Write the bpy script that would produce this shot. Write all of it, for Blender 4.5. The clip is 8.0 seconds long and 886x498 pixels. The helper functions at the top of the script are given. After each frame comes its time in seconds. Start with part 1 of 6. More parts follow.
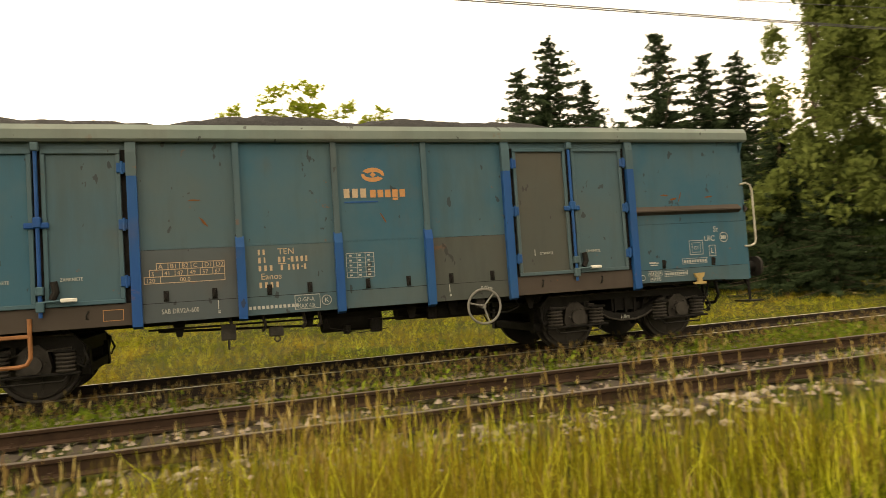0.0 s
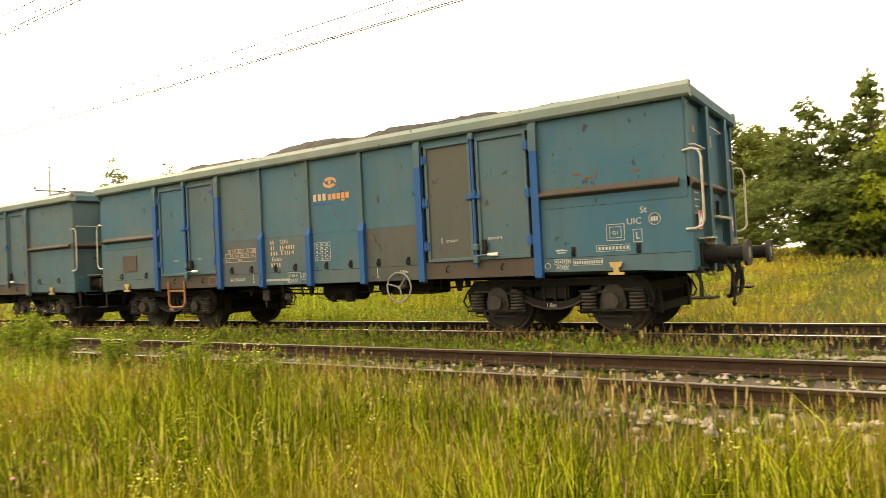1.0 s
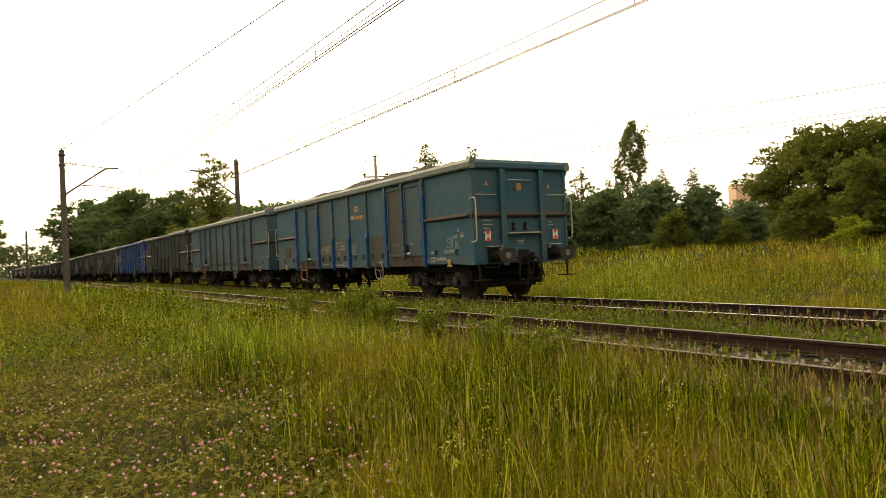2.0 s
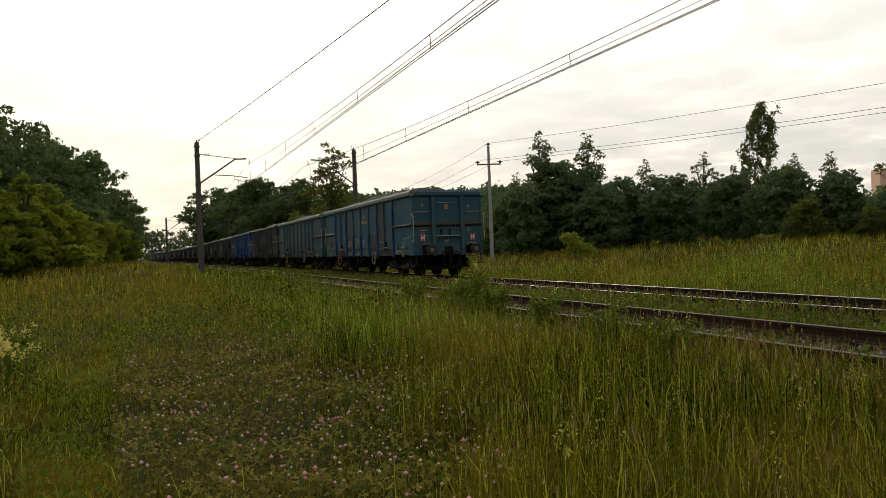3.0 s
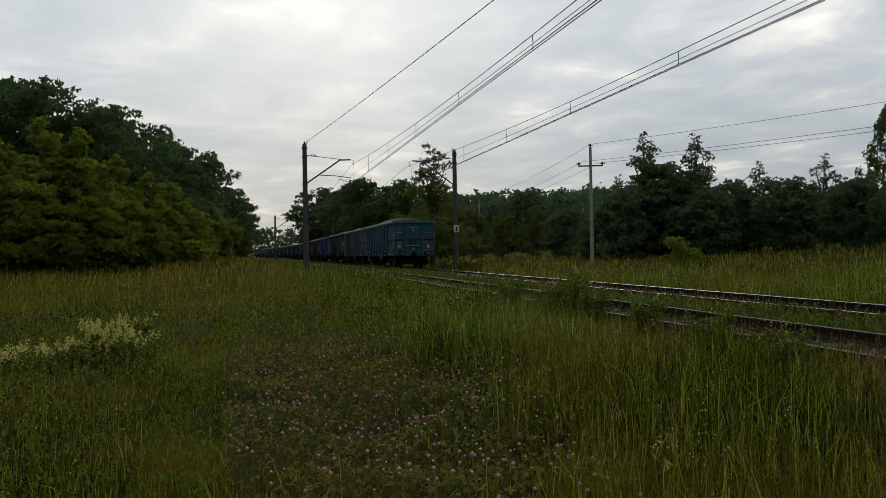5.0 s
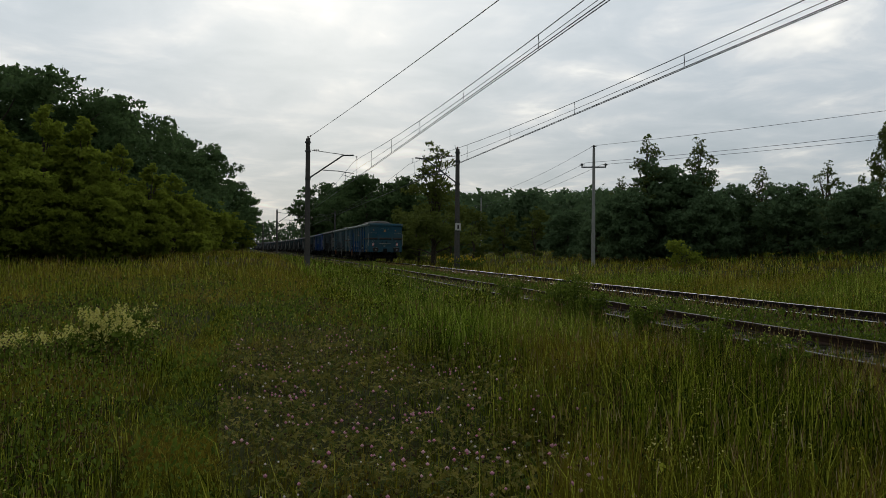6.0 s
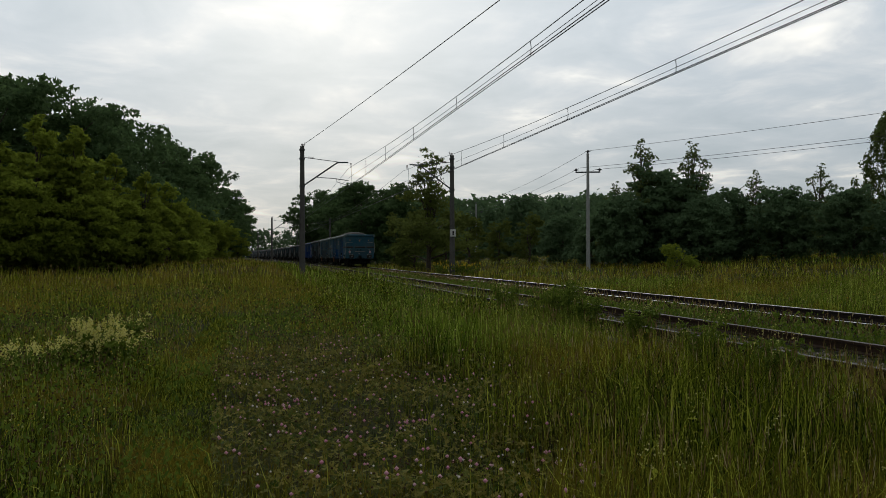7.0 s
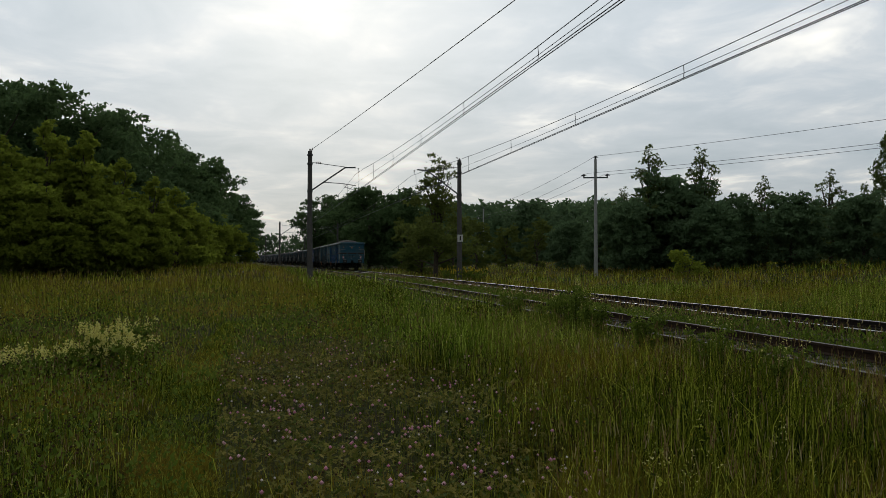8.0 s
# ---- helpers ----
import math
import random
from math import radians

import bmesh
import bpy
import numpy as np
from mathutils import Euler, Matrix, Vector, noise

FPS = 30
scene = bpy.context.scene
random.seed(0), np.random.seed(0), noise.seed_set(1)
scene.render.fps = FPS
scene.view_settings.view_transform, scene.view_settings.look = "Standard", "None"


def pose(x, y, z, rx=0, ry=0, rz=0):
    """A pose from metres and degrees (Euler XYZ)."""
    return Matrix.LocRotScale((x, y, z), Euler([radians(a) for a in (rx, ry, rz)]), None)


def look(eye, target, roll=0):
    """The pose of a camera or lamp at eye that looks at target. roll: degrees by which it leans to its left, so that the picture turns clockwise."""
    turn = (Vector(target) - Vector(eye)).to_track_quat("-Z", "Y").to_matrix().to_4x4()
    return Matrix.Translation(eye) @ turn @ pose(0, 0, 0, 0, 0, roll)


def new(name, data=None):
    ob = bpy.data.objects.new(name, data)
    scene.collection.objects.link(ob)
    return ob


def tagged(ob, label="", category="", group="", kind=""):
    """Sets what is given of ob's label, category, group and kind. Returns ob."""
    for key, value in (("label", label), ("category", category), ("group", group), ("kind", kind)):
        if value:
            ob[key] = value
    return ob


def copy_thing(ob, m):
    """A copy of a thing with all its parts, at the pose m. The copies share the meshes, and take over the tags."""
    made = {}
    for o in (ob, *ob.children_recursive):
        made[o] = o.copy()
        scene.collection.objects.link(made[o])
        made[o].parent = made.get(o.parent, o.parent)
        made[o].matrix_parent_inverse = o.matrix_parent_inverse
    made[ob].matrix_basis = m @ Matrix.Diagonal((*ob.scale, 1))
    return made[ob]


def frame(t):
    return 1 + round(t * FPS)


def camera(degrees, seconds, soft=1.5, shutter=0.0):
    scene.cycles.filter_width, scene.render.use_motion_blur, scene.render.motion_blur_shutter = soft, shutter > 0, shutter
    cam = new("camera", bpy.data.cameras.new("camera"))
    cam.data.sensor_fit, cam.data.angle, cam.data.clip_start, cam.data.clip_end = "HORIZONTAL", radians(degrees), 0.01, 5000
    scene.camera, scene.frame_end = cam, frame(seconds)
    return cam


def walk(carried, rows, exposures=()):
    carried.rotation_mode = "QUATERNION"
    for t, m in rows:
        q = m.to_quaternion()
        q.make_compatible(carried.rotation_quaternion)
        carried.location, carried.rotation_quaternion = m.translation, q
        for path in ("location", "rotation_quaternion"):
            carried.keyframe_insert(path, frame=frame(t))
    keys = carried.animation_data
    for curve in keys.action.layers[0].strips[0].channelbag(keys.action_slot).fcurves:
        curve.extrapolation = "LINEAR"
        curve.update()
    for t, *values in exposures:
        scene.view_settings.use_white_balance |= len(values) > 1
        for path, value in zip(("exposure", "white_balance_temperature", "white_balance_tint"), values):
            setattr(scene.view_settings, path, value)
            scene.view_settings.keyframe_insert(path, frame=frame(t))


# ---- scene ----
# ---- camera and walk ----
RAIL_X = 10.28      # centre of the track the train runs on
SIDE_X = 6.68       # centre of the rusty siding
EYE_Z = 1.105       # eye height over the rail heads


def view(yaw, pitch, roll, dx=0.0, dz=0.0):
    a, b = radians(yaw), radians(pitch)
    eye = Vector((dx, 0, EYE_Z + dz))
    return look(eye, eye + Vector((-math.sin(a) * math.cos(b), math.cos(a) * math.cos(b), math.sin(b))), roll)


cam = camera(65.2, 8.0, soft=0.8, shutter=0.12)
walk(cam, [
    (0.0, view(-108.33, 2.77, -3.81, -0.021, 0.015)),
    (0.5, view(-80.15, 2.51, -2.78, 0.006, -0.029)),
    (1.0, view(-56.66, 1.32, -2.86, -0.020, -0.022)),
    (1.5, view(-41.51, 0.68, -2.82, 0.030, -0.025)),
    (2.0, view(-32.47, 0.52, -2.72, -0.007, 0.009)),
    (3.5, view(-20.48, -0.17, -1.76, -0.027, 0.004)),
    (4.0, view(-17.78, 0.13, -1.58, -0.050, 0.012)),
    (4.5, view(-15.61, 0.27, -1.91, -0.022, 0.010)),
    (6.0, view(-14.98, 0.04, 0.38, 0.0, 0.0)),
    (6.5, view(-15.41, 0.11, 0.01, 0.025, 0.005)),
    (7.0, view(-15.35, 0.55, -0.17, 0.025, 0.005)),
    (7.5, view(-14.87, 0.80, -0.17, 0.03, 0.008)),
    (8.0, view(-14.74, 0.97, 0.0, 0.04, 0.012)),
], exposures=[(0.0, 2.05, 10200, 10), (0.5, 2.6, 10200, 10), (1.0, 2.7, 10200, 10), (1.5, 2.2, 10000, 10), (2.0, 1.45, 9900, 10), (2.2, 1.2, 9500, 10), (3.3, 0.0, 6800, 9), (3.5, -0.2, 6600, 8), (4.0, -0.42, 6400, 7), (4.5, -0.42, 6250, 6), (6.0, -0.38, 6050, 5), (8.0, -0.34, 6050, 5)])

# ---- sky and sun ----
SUN_AZ, SUN_EL = -5.0, 26.0      # degrees left of the track's direction, and up


def make_world():
    w = bpy.data.worlds.new("overcast_sky")
    scene.world = w
    w.use_nodes = True
    nt = w.node_tree
    n, l = nt.nodes, nt.links
    n.clear()
    out = n.new("ShaderNodeOutputWorld")
    bg = n.new("ShaderNodeBackground")
    sky = n.new("ShaderNodeTexSky")
    sky.sky_type = "NISHITA"
    sky.sun_disc = False
    sky.sun_elevation = radians(SUN_EL)
    sky.sun_rotation = radians(-SUN_AZ)
    sky.air_density, sky.dust_density = 1.0, 2.0
    dim = n.new("ShaderNodeVectorMath")
    dim.operation = "SCALE"
    dim.inputs["Scale"].default_value = 0.10
    l.new(sky.outputs[0], dim.inputs[0])
    # cloud deck: the sky's direction laid on a plane overhead
    co = n.new("ShaderNodeTexCoord")
    sep = n.new("ShaderNodeSeparateXYZ")
    l.new(co.outputs["Generated"], sep.inputs[0])
    zz = n.new("ShaderNodeMath")
    zz.operation = "MAXIMUM"
    zz.inputs[1].default_value = 0.0
    l.new(sep.outputs["Z"], zz.inputs[0])
    za = n.new("ShaderNodeMath")
    za.operation = "ADD"
    za.inputs[1].default_value = 0.10
    l.new(zz.outputs[0], za.inputs[0])
    div = n.new("ShaderNodeVectorMath")
    div.operation = "DIVIDE"
    com = n.new("ShaderNodeCombineXYZ")
    for k in ("X", "Y", "Z"):
        l.new(za.outputs[0], com.inputs[k])
    l.new(co.outputs["Generated"], div.inputs[0])
    l.new(com.outputs[0], div.inputs[1])
    no = n.new("ShaderNodeTexNoise")
    no.inputs["Scale"].default_value = 1.9
    no.inputs["Detail"].default_value = 6.0
    no.inputs["Roughness"].default_value = 0.55
    no.inputs["Distortion"].default_value = 0.3
    l.new(div.outputs[0], no.inputs["Vector"])
    ramp = n.new("ShaderNodeValToRGB")
    e = ramp.color_ramp.elements
    e[0].position, e[0].color = 0.30, (0.70, 0.735, 0.76, 1)
    e[1].position, e[1].color = 0.76, (1.6, 1.45, 1.28, 1)
    m = e.new(0.50)
    m.color = (0.84, 0.85, 0.865, 1)
    m = e.new(0.60)
    m.color = (1.0, 0.97, 0.95, 1)
    l.new(no.outputs["Fac"], ramp.inputs[0])
    mix = n.new("ShaderNodeMix")
    mix.data_type = "RGBA"
    mix.inputs[0].default_value = 0.88
    l.new(dim.outputs[0], mix.inputs[6])
    l.new(ramp.outputs[0], mix.inputs[7])
    # the deck is thinner, and so brighter, towards the sun's side
    glow = n.new("ShaderNodeVectorMath")
    glow.operation = "DOT_PRODUCT"
    glow.inputs[1].default_value = (-math.sin(radians(SUN_AZ)), math.cos(radians(SUN_AZ)), 0.35)
    l.new(co.outputs["Generated"], glow.inputs[0])
    gr = n.new("ShaderNodeMapRange")
    gr.interpolation_type = "SMOOTHSTEP"
    gr.inputs["From Min"].default_value, gr.inputs["From Max"].default_value = -0.7, 0.75
    gr.inputs["To Min"].default_value, gr.inputs["To Max"].default_value = 0.60, 1.0
    l.new(glow.outputs["Value"], gr.inputs["Value"])
    lit = n.new("ShaderNodeVectorMath")
    lit.operation = "SCALE"
    l.new(mix.outputs[2], lit.inputs[0])
    l.new(gr.outputs[0], lit.inputs["Scale"])
    # and thicker, so duller, towards the horizon
    hz = n.new("ShaderNodeMapRange")
    hz.interpolation_type = "SMOOTHSTEP"
    hz.inputs["From Min"].default_value, hz.inputs["From Max"].default_value = 0.02, 0.36
    hz.inputs["To Min"].default_value, hz.inputs["To Max"].default_value = 0.74, 1.04
    l.new(sep.outputs["Z"], hz.inputs["Value"])
    low = n.new("ShaderNodeVectorMath")
    low.operation = "SCALE"
    l.new(lit.outputs[0], low.inputs[0])
    l.new(hz.outputs[0], low.inputs["Scale"])
    l.new(low.outputs[0], bg.inputs[0])
    bg.inputs[1].default_value = 1.0
    l.new(bg.outputs[0], out.inputs[0])


make_world()
sun = new("sun", bpy.data.lights.new("sun", "SUN"))
sun.data.energy, sun.data.angle, sun.data.color = 0.9, radians(25), (1.0, 0.92, 0.80)
sun.matrix_world = look((0, 0, 60), (60 * math.sin(radians(SUN_AZ)), -60 * math.cos(radians(SUN_AZ)), 60 - 60 * math.tan(radians(SUN_EL))))

# ---- materials ----


class Mat:
    """A procedural material: base colour mixed by noises at two scales, with bump."""

    def __init__(self, name, rough=0.6, metal=0.0, spec=0.5):
        self.m = bpy.data.materials.new(name)
        self.m.use_nodes = True
        self.t = self.m.node_tree
        self.b = self.t.nodes["Principled BSDF"]
        self.b.inputs["Roughness"].default_value = rough
        self.b.inputs["Metallic"].default_value = metal
        self.b.inputs["Specular IOR Level"].default_value = spec
        self.co = self.t.nodes.new("ShaderNodeTexCoord")
        self.col = None

    def node(self, kind):
        return self.t.nodes.new(kind)

    def noise(self, scale, detail=4, rough=0.55, stretch=(1, 1, 1)):
        mp = self.node("ShaderNodeMapping")
        mp.inputs["Scale"].default_value = stretch
        self.t.links.new(self.co.outputs["Object"], mp.inputs[0])
        no = self.node("ShaderNodeTexNoise")
        no.inputs["Scale"].default_value = scale
        no.inputs["Detail"].default_value = detail
        no.inputs["Roughness"].default_value = rough
        self.t.links.new(mp.outputs[0], no.inputs["Vector"])
        return no.outputs["Fac"]

    def band(self, fac, lo, hi):
        r = self.node("ShaderNodeMapRange")
        r.inputs["From Min"].default_value, r.inputs["From Max"].default_value = lo, hi
        self.t.links.new(fac, r.inputs["Value"])
        return r.outputs[0]

    def base(self, c):
        rgb = self.node("ShaderNodeRGB")
        rgb.outputs[0].default_value = (*c, 1)
        self.col = rgb.outputs[0]
        return self

    def over(self, c, fac, amount=1.0):
        """Lay the colour c over what is there, where fac is high."""
        mu = self.node("ShaderNodeMath")
        mu.operation = "MULTIPLY"
        mu.inputs[1].default_value = amount
        self.t.links.new(fac, mu.inputs[0])
        mix = self.node("ShaderNodeMix")
        mix.data_type = "RGBA"
        self.t.links.new(mu.outputs[0], mix.inputs[0])
        self.t.links.new(self.col, mix.inputs[6])
        mix.inputs[7].default_value = (*c, 1)
        self.col = mix.outputs[2]
        return self

    def random(self, per="island"):
        if per == "island":
            return self.node("ShaderNodeNewGeometry").outputs["Random Per Island"]
        return self.node("ShaderNodeObjectInfo").outputs["Random"]

    def bump(self, fac, strength, distance=0.02):
        bp = self.node("ShaderNodeBump")
        bp.inputs["Strength"].default_value = strength
        bp.inputs["Distance"].default_value = distance
        self.t.links.new(fac, bp.inputs["Height"])
        self.t.links.new(bp.outputs[0], self.b.inputs["Normal"])
        return self

    def rough(self, fac, lo, hi):
        r = self.node("ShaderNodeMapRange")
        r.inputs["To Min"].default_value, r.inputs["To Max"].default_value = lo, hi
        self.t.links.new(fac, r.inputs["Value"])
        self.t.links.new(r.outputs[0], self.b.inputs["Roughness"])
        return self

    def done(self):
        if self.col is not None:
            self.t.links.new(self.col, self.b.inputs["Base Color"])
        return self.m


def paint(name, c, faded, rust=0.5, rough=0.58, blue=0.0):
    """Old wagon paint: fading, streaks of dirt, scratches and rust."""
    m = Mat(name, rough, 0.0, 0.2)
    m.base(c)
    m.over(faded, m.band(m.noise(0.55, 5, 0.6), 0.40, 0.66), 0.85)
    m.over(tuple(0.62 * v for v in faded), m.band(m.noise(3.2, 6, 0.65, (1, 1, 0.16)), 0.50, 0.78), 0.55)
    if blue:
        m.over((0.008, 0.070, 0.125), m.band(m.noise(0.9, 4, 0.55), 0.54, 0.72), blue)
    m.over((0.07, 0.055, 0.042), m.band(m.noise(1.3, 5, 0.6), 0.60, 0.80), 0.40)
    m.over((0.13, 0.05, 0.02), m.band(m.noise(4.2, 5, 0.62, (1, 0.8, 1.0)), 0.665, 0.70), rust)
    m.over((0.018, 0.018, 0.018), m.band(m.noise(6.0, 3, 0.5, (1, 1.25, 0.75)), 0.688, 0.70), 0.7)
    m.rough(m.noise(2.0, 4), rough - 0.12, rough + 0.22)
    m.bump(m.noise(1.2, 3), 0.4, 0.04)
    return m.done()


def plain(name, c, rough=0.6, metal=0.0, vary=0.35, scale=4.0, bump=0.2):
    m = Mat(name, rough, metal, 0.12 if rough > 0.7 else 0.4)
    m.base(c)
    m.over(tuple(v * (1 - vary) for v in c), m.band(m.noise(scale, 5, 0.6), 0.4, 0.7))
    m.over(tuple(min(1, v * (1 + vary)) for v in c), m.band(m.noise(scale * 5, 3, 0.6), 0.55, 0.75), 0.6)
    if bump:
        m.bump(m.noise(scale * 12, 3), bump, 0.01)
    return m.done()


TEAL = paint("teal_paint", (0.0180, 0.0720, 0.1050), (0.0480, 0.0820, 0.0890), blue=0.62)
TEAL2 = paint("faded_teal_paint", (0.0336, 0.0747, 0.0924), (0.0553, 0.0747, 0.0748), blue=0.12)
GREYED = paint("grey_primer_paint", (0.0462, 0.0602, 0.0660), (0.0587, 0.0638, 0.0638))
BROWN = paint("brown_primer_paint", (0.0533, 0.0516, 0.0421), (0.0444, 0.0533, 0.0490), 0.4)
BLUE = paint("blue_paint", (0.0018, 0.0440, 0.1600), (0.0045, 0.0540, 0.1420), 0.25)
RIM = paint("weathered_rim_paint", (0.0999, 0.1333, 0.1225), (0.1369, 0.1548, 0.1372), 0.25, 0.6)
RUSTY = paint("rusty_sill_paint", (0.0414, 0.0327, 0.0265), (0.0555, 0.0430, 0.0353), 0.7, 0.7)
DARKGREY = paint("dark_wagon_paint", (0.018, 0.020, 0.023), (0.032, 0.032, 0.030), 0.5)
BLUEWAGON = paint("bright_blue_wagon_paint", (0.008, 0.032, 0.15), (0.012, 0.042, 0.12), 0.2)
BLACK = plain("grimy_black_iron", (0.012, 0.011, 0.010), 0.75, 0.0, 0.5, 5)
GRIME = plain("dusty_iron", (0.038, 0.034, 0.030), 0.75, 0.0, 0.4, 6)
WHEEL = plain("wheel_steel", (0.022, 0.018, 0.015), 0.65, 0.2, 0.4, 5)
IRON = plain("worn_handrail_paint", (0.30, 0.28, 0.23), 0.5, 0.0, 0.3, 9)
ORANGE = plain("orange_step_paint", (0.20, 0.075, 0.022), 0.6, 0.0, 0.3, 10)
YELLOW = plain("yellow_hook_paint", (0.30, 0.21, 0.08), 0.6, 0.0, 0.25, 12)
WHITE = plain("white_paint", (0.50, 0.49, 0.45), 0.55, 0.0, 0.2, 10, 0.0)
RED = plain("red_sign_paint", (0.52, 0.03, 0.03), 0.5, 0.0, 0.15, 10, 0.0)
LETTER = plain("white_lettering", (0.30, 0.30, 0.27), 0.6, 0.0, 0.3, 14, 0.0)
LETTER_O = plain("orange_lettering", (0.36, 0.17, 0.06), 0.6, 0.0, 0.25, 14, 0.0)
LETTER_P = plain("pale_peach_lettering", (0.34, 0.25, 0.16), 0.6, 0.0, 0.25, 14, 0.0)
COAL = plain("coal", (0.014, 0.014, 0.015), 0.85, 0.0, 0.6, 12, 0.6)
RAILRUST = plain("rusty_rail", (0.032, 0.018, 0.011), 0.8, 0.0, 0.4, 6)
RAILDARK = plain("dark_rail_side", (0.020, 0.014, 0.011), 0.75, 0.0, 0.4, 6)
RAILTOP = plain("rail_head_steel", (0.36, 0.34, 0.32), 0.32, 1.0, 0.12, 5, 0.03)
RAILTOP2 = plain("dull_rail_head", (0.075, 0.062, 0.050), 0.55, 0.4, 0.3, 5, 0.05)
SLEEPER = plain("weathered_sleeper", (0.042, 0.034, 0.027), 0.85, 0.0, 0.4, 6)
STONE = plain("ballast_stone", (0.20, 0.165, 0.138), 0.85, 0.0, 0.35, 8)
CONCRETE = plain("pole_concrete", (0.085, 0.08, 0.072), 0.85, 0.0, 0.3, 5)
CONCRETE_L = plain("pale_pole_concrete", (0.27, 0.27, 0.25), 0.85, 0.0, 0.2, 5)
WIRE = plain("wire_copper_dark", (0.05, 0.05, 0.05), 0.5, 0.5, 0.2, 5, 0.0)
STEEL = plain("galvanised_arm", (0.06, 0.06, 0.06), 0.6, 0.3, 0.2, 5)
PORCELAIN = plain("brown_porcelain", (0.09, 0.04, 0.025), 0.25, 0.0, 0.2, 5, 0.0)
BARK = plain("bark", (0.075, 0.06, 0.045), 0.9, 0.0, 0.5, 9, 0.5)
BIRCHBARK = plain("birch_bark", (0.42, 0.40, 0.36), 0.8, 0.0, 0.5, 5, 0.3)


def leaf(name, c, c2, trans=0.35, patch=0.25):
    m = Mat(name, 0.8, 0.0, 0.06)
    m.base(c)
    m.over(c2, m.random(), 0.75)
    m.over(tuple(0.5 * v for v in c), m.band(m.noise(patch, 3), 0.45, 0.7), 0.45)
    col = m.col
    m.done()
    tr = m.node("ShaderNodeBsdfTranslucent")
    m.t.links.new(col, tr.inputs[0])
    mx = m.node("ShaderNodeMixShader")
    mx.inputs[0].default_value = trans
    m.t.links.new(m.b.outputs[0], mx.inputs[1])
    m.t.links.new(tr.outputs[0], mx.inputs[2])
    m.t.links.new(mx.outputs[0], m.t.nodes["Material Output"].inputs[0])
    return m.m


def grass_mat(name, dark, mid, bright, dry, redness=0.0, trans=0.28):
    """Blades that differ one by one, with patches of drier and redder grass over the meadow."""
    m = Mat(name, 0.9, 0.0, 0.03)
    m.base(dark)
    one = m.random()
    m.over(mid, m.band(one, 0.22, 0.72))
    m.over(dry, m.band(m.noise(0.33, 4, 0.6), 0.46, 0.62), 0.75)
    m.over((0.15, 0.075, 0.035), m.band(m.noise(0.7, 4, 0.6), 0.56, 0.70), redness)
    m.over(bright, m.band(one, 0.80, 0.93))
    col = m.col
    m.done()
    tr = m.node("ShaderNodeBsdfTranslucent")
    m.t.links.new(col, tr.inputs[0])
    mx = m.node("ShaderNodeMixShader")
    mx.inputs[0].default_value = trans
    m.t.links.new(m.b.outputs[0], mx.inputs[1])
    m.t.links.new(tr.outputs[0], mx.inputs[2])
    m.t.links.new(mx.outputs[0], m.t.nodes["Material Output"].inputs[0])
    return m.m


OAK = leaf("oak_leaves", (0.068, 0.112, 0.040), (0.106, 0.155, 0.058), 0.52)
MAPLE = leaf("light_tree_leaves", (0.17, 0.212, 0.022), (0.22, 0.255, 0.036), 0.58)
WILLOW = leaf("willow_leaves", (0.092, 0.116, 0.024), (0.13, 0.15, 0.036), 0.55)
SPRUCE = leaf("spruce_needles", (0.013, 0.024, 0.011), (0.024, 0.038, 0.018), 0.15)
BIRCH = leaf("birch_leaves", (0.076, 0.102, 0.028), (0.115, 0.140, 0.042), 0.5)
FARLEAF = leaf("far_wood_leaves", (0.080, 0.128, 0.058), (0.118, 0.170, 0.078), 0.45, 0.05)
GRASS = grass_mat("meadow_grass", (0.024, 0.034, 0.003), (0.165, 0.185, 0.012), (0.40, 0.40, 0.055), (0.27, 0.190, 0.028), 0.70, 0.33)
GRASS_T = grass_mat("tall_green_grass", (0.010, 0.019, 0.002), (0.122, 0.150, 0.008), (0.40, 0.42, 0.048), (0.21, 0.155, 0.019), 0.5)
GRASS_L = grass_mat("lush_siding_grass", (0.018, 0.040, 0.003), (0.160, 0.232, 0.016), (0.46, 0.53, 0.09), (0.20, 0.21, 0.028), 0.2)
STRAW = grass_mat("dry_grass_heads", (0.10, 0.055, 0.025), (0.22, 0.16, 0.06), (0.38, 0.32, 0.15), (0.24, 0.18, 0.06), 0.4)
WEED = leaf("weed_leaves", (0.050, 0.082, 0.008), (0.20, 0.25, 0.035), 0.4)
CLOVERLEAF = leaf("clover_leaves", (0.040, 0.066, 0.007), (0.30, 0.235, 0.055), 0.3, 1.5)
PINK = leaf("clover_blossom", (0.62, 0.24, 0.36), (0.74, 0.56, 0.54), 0.3)
PALEPINK = leaf("pale_clover_blossom", (0.72, 0.62, 0.60), (0.80, 0.72, 0.66), 0.3)
CREAM = leaf("cream_blossom", (0.55, 0.50, 0.12), (0.62, 0.59, 0.24), 0.3)
DARKHEAD = leaf("dark_seed_heads", (0.035, 0.022, 0.012), (0.11, 0.06, 0.03), 0.2)
YELLOWFL = leaf("yellow_blossom", (0.45, 0.32, 0.02), (0.5, 0.4, 0.04), 0.3)


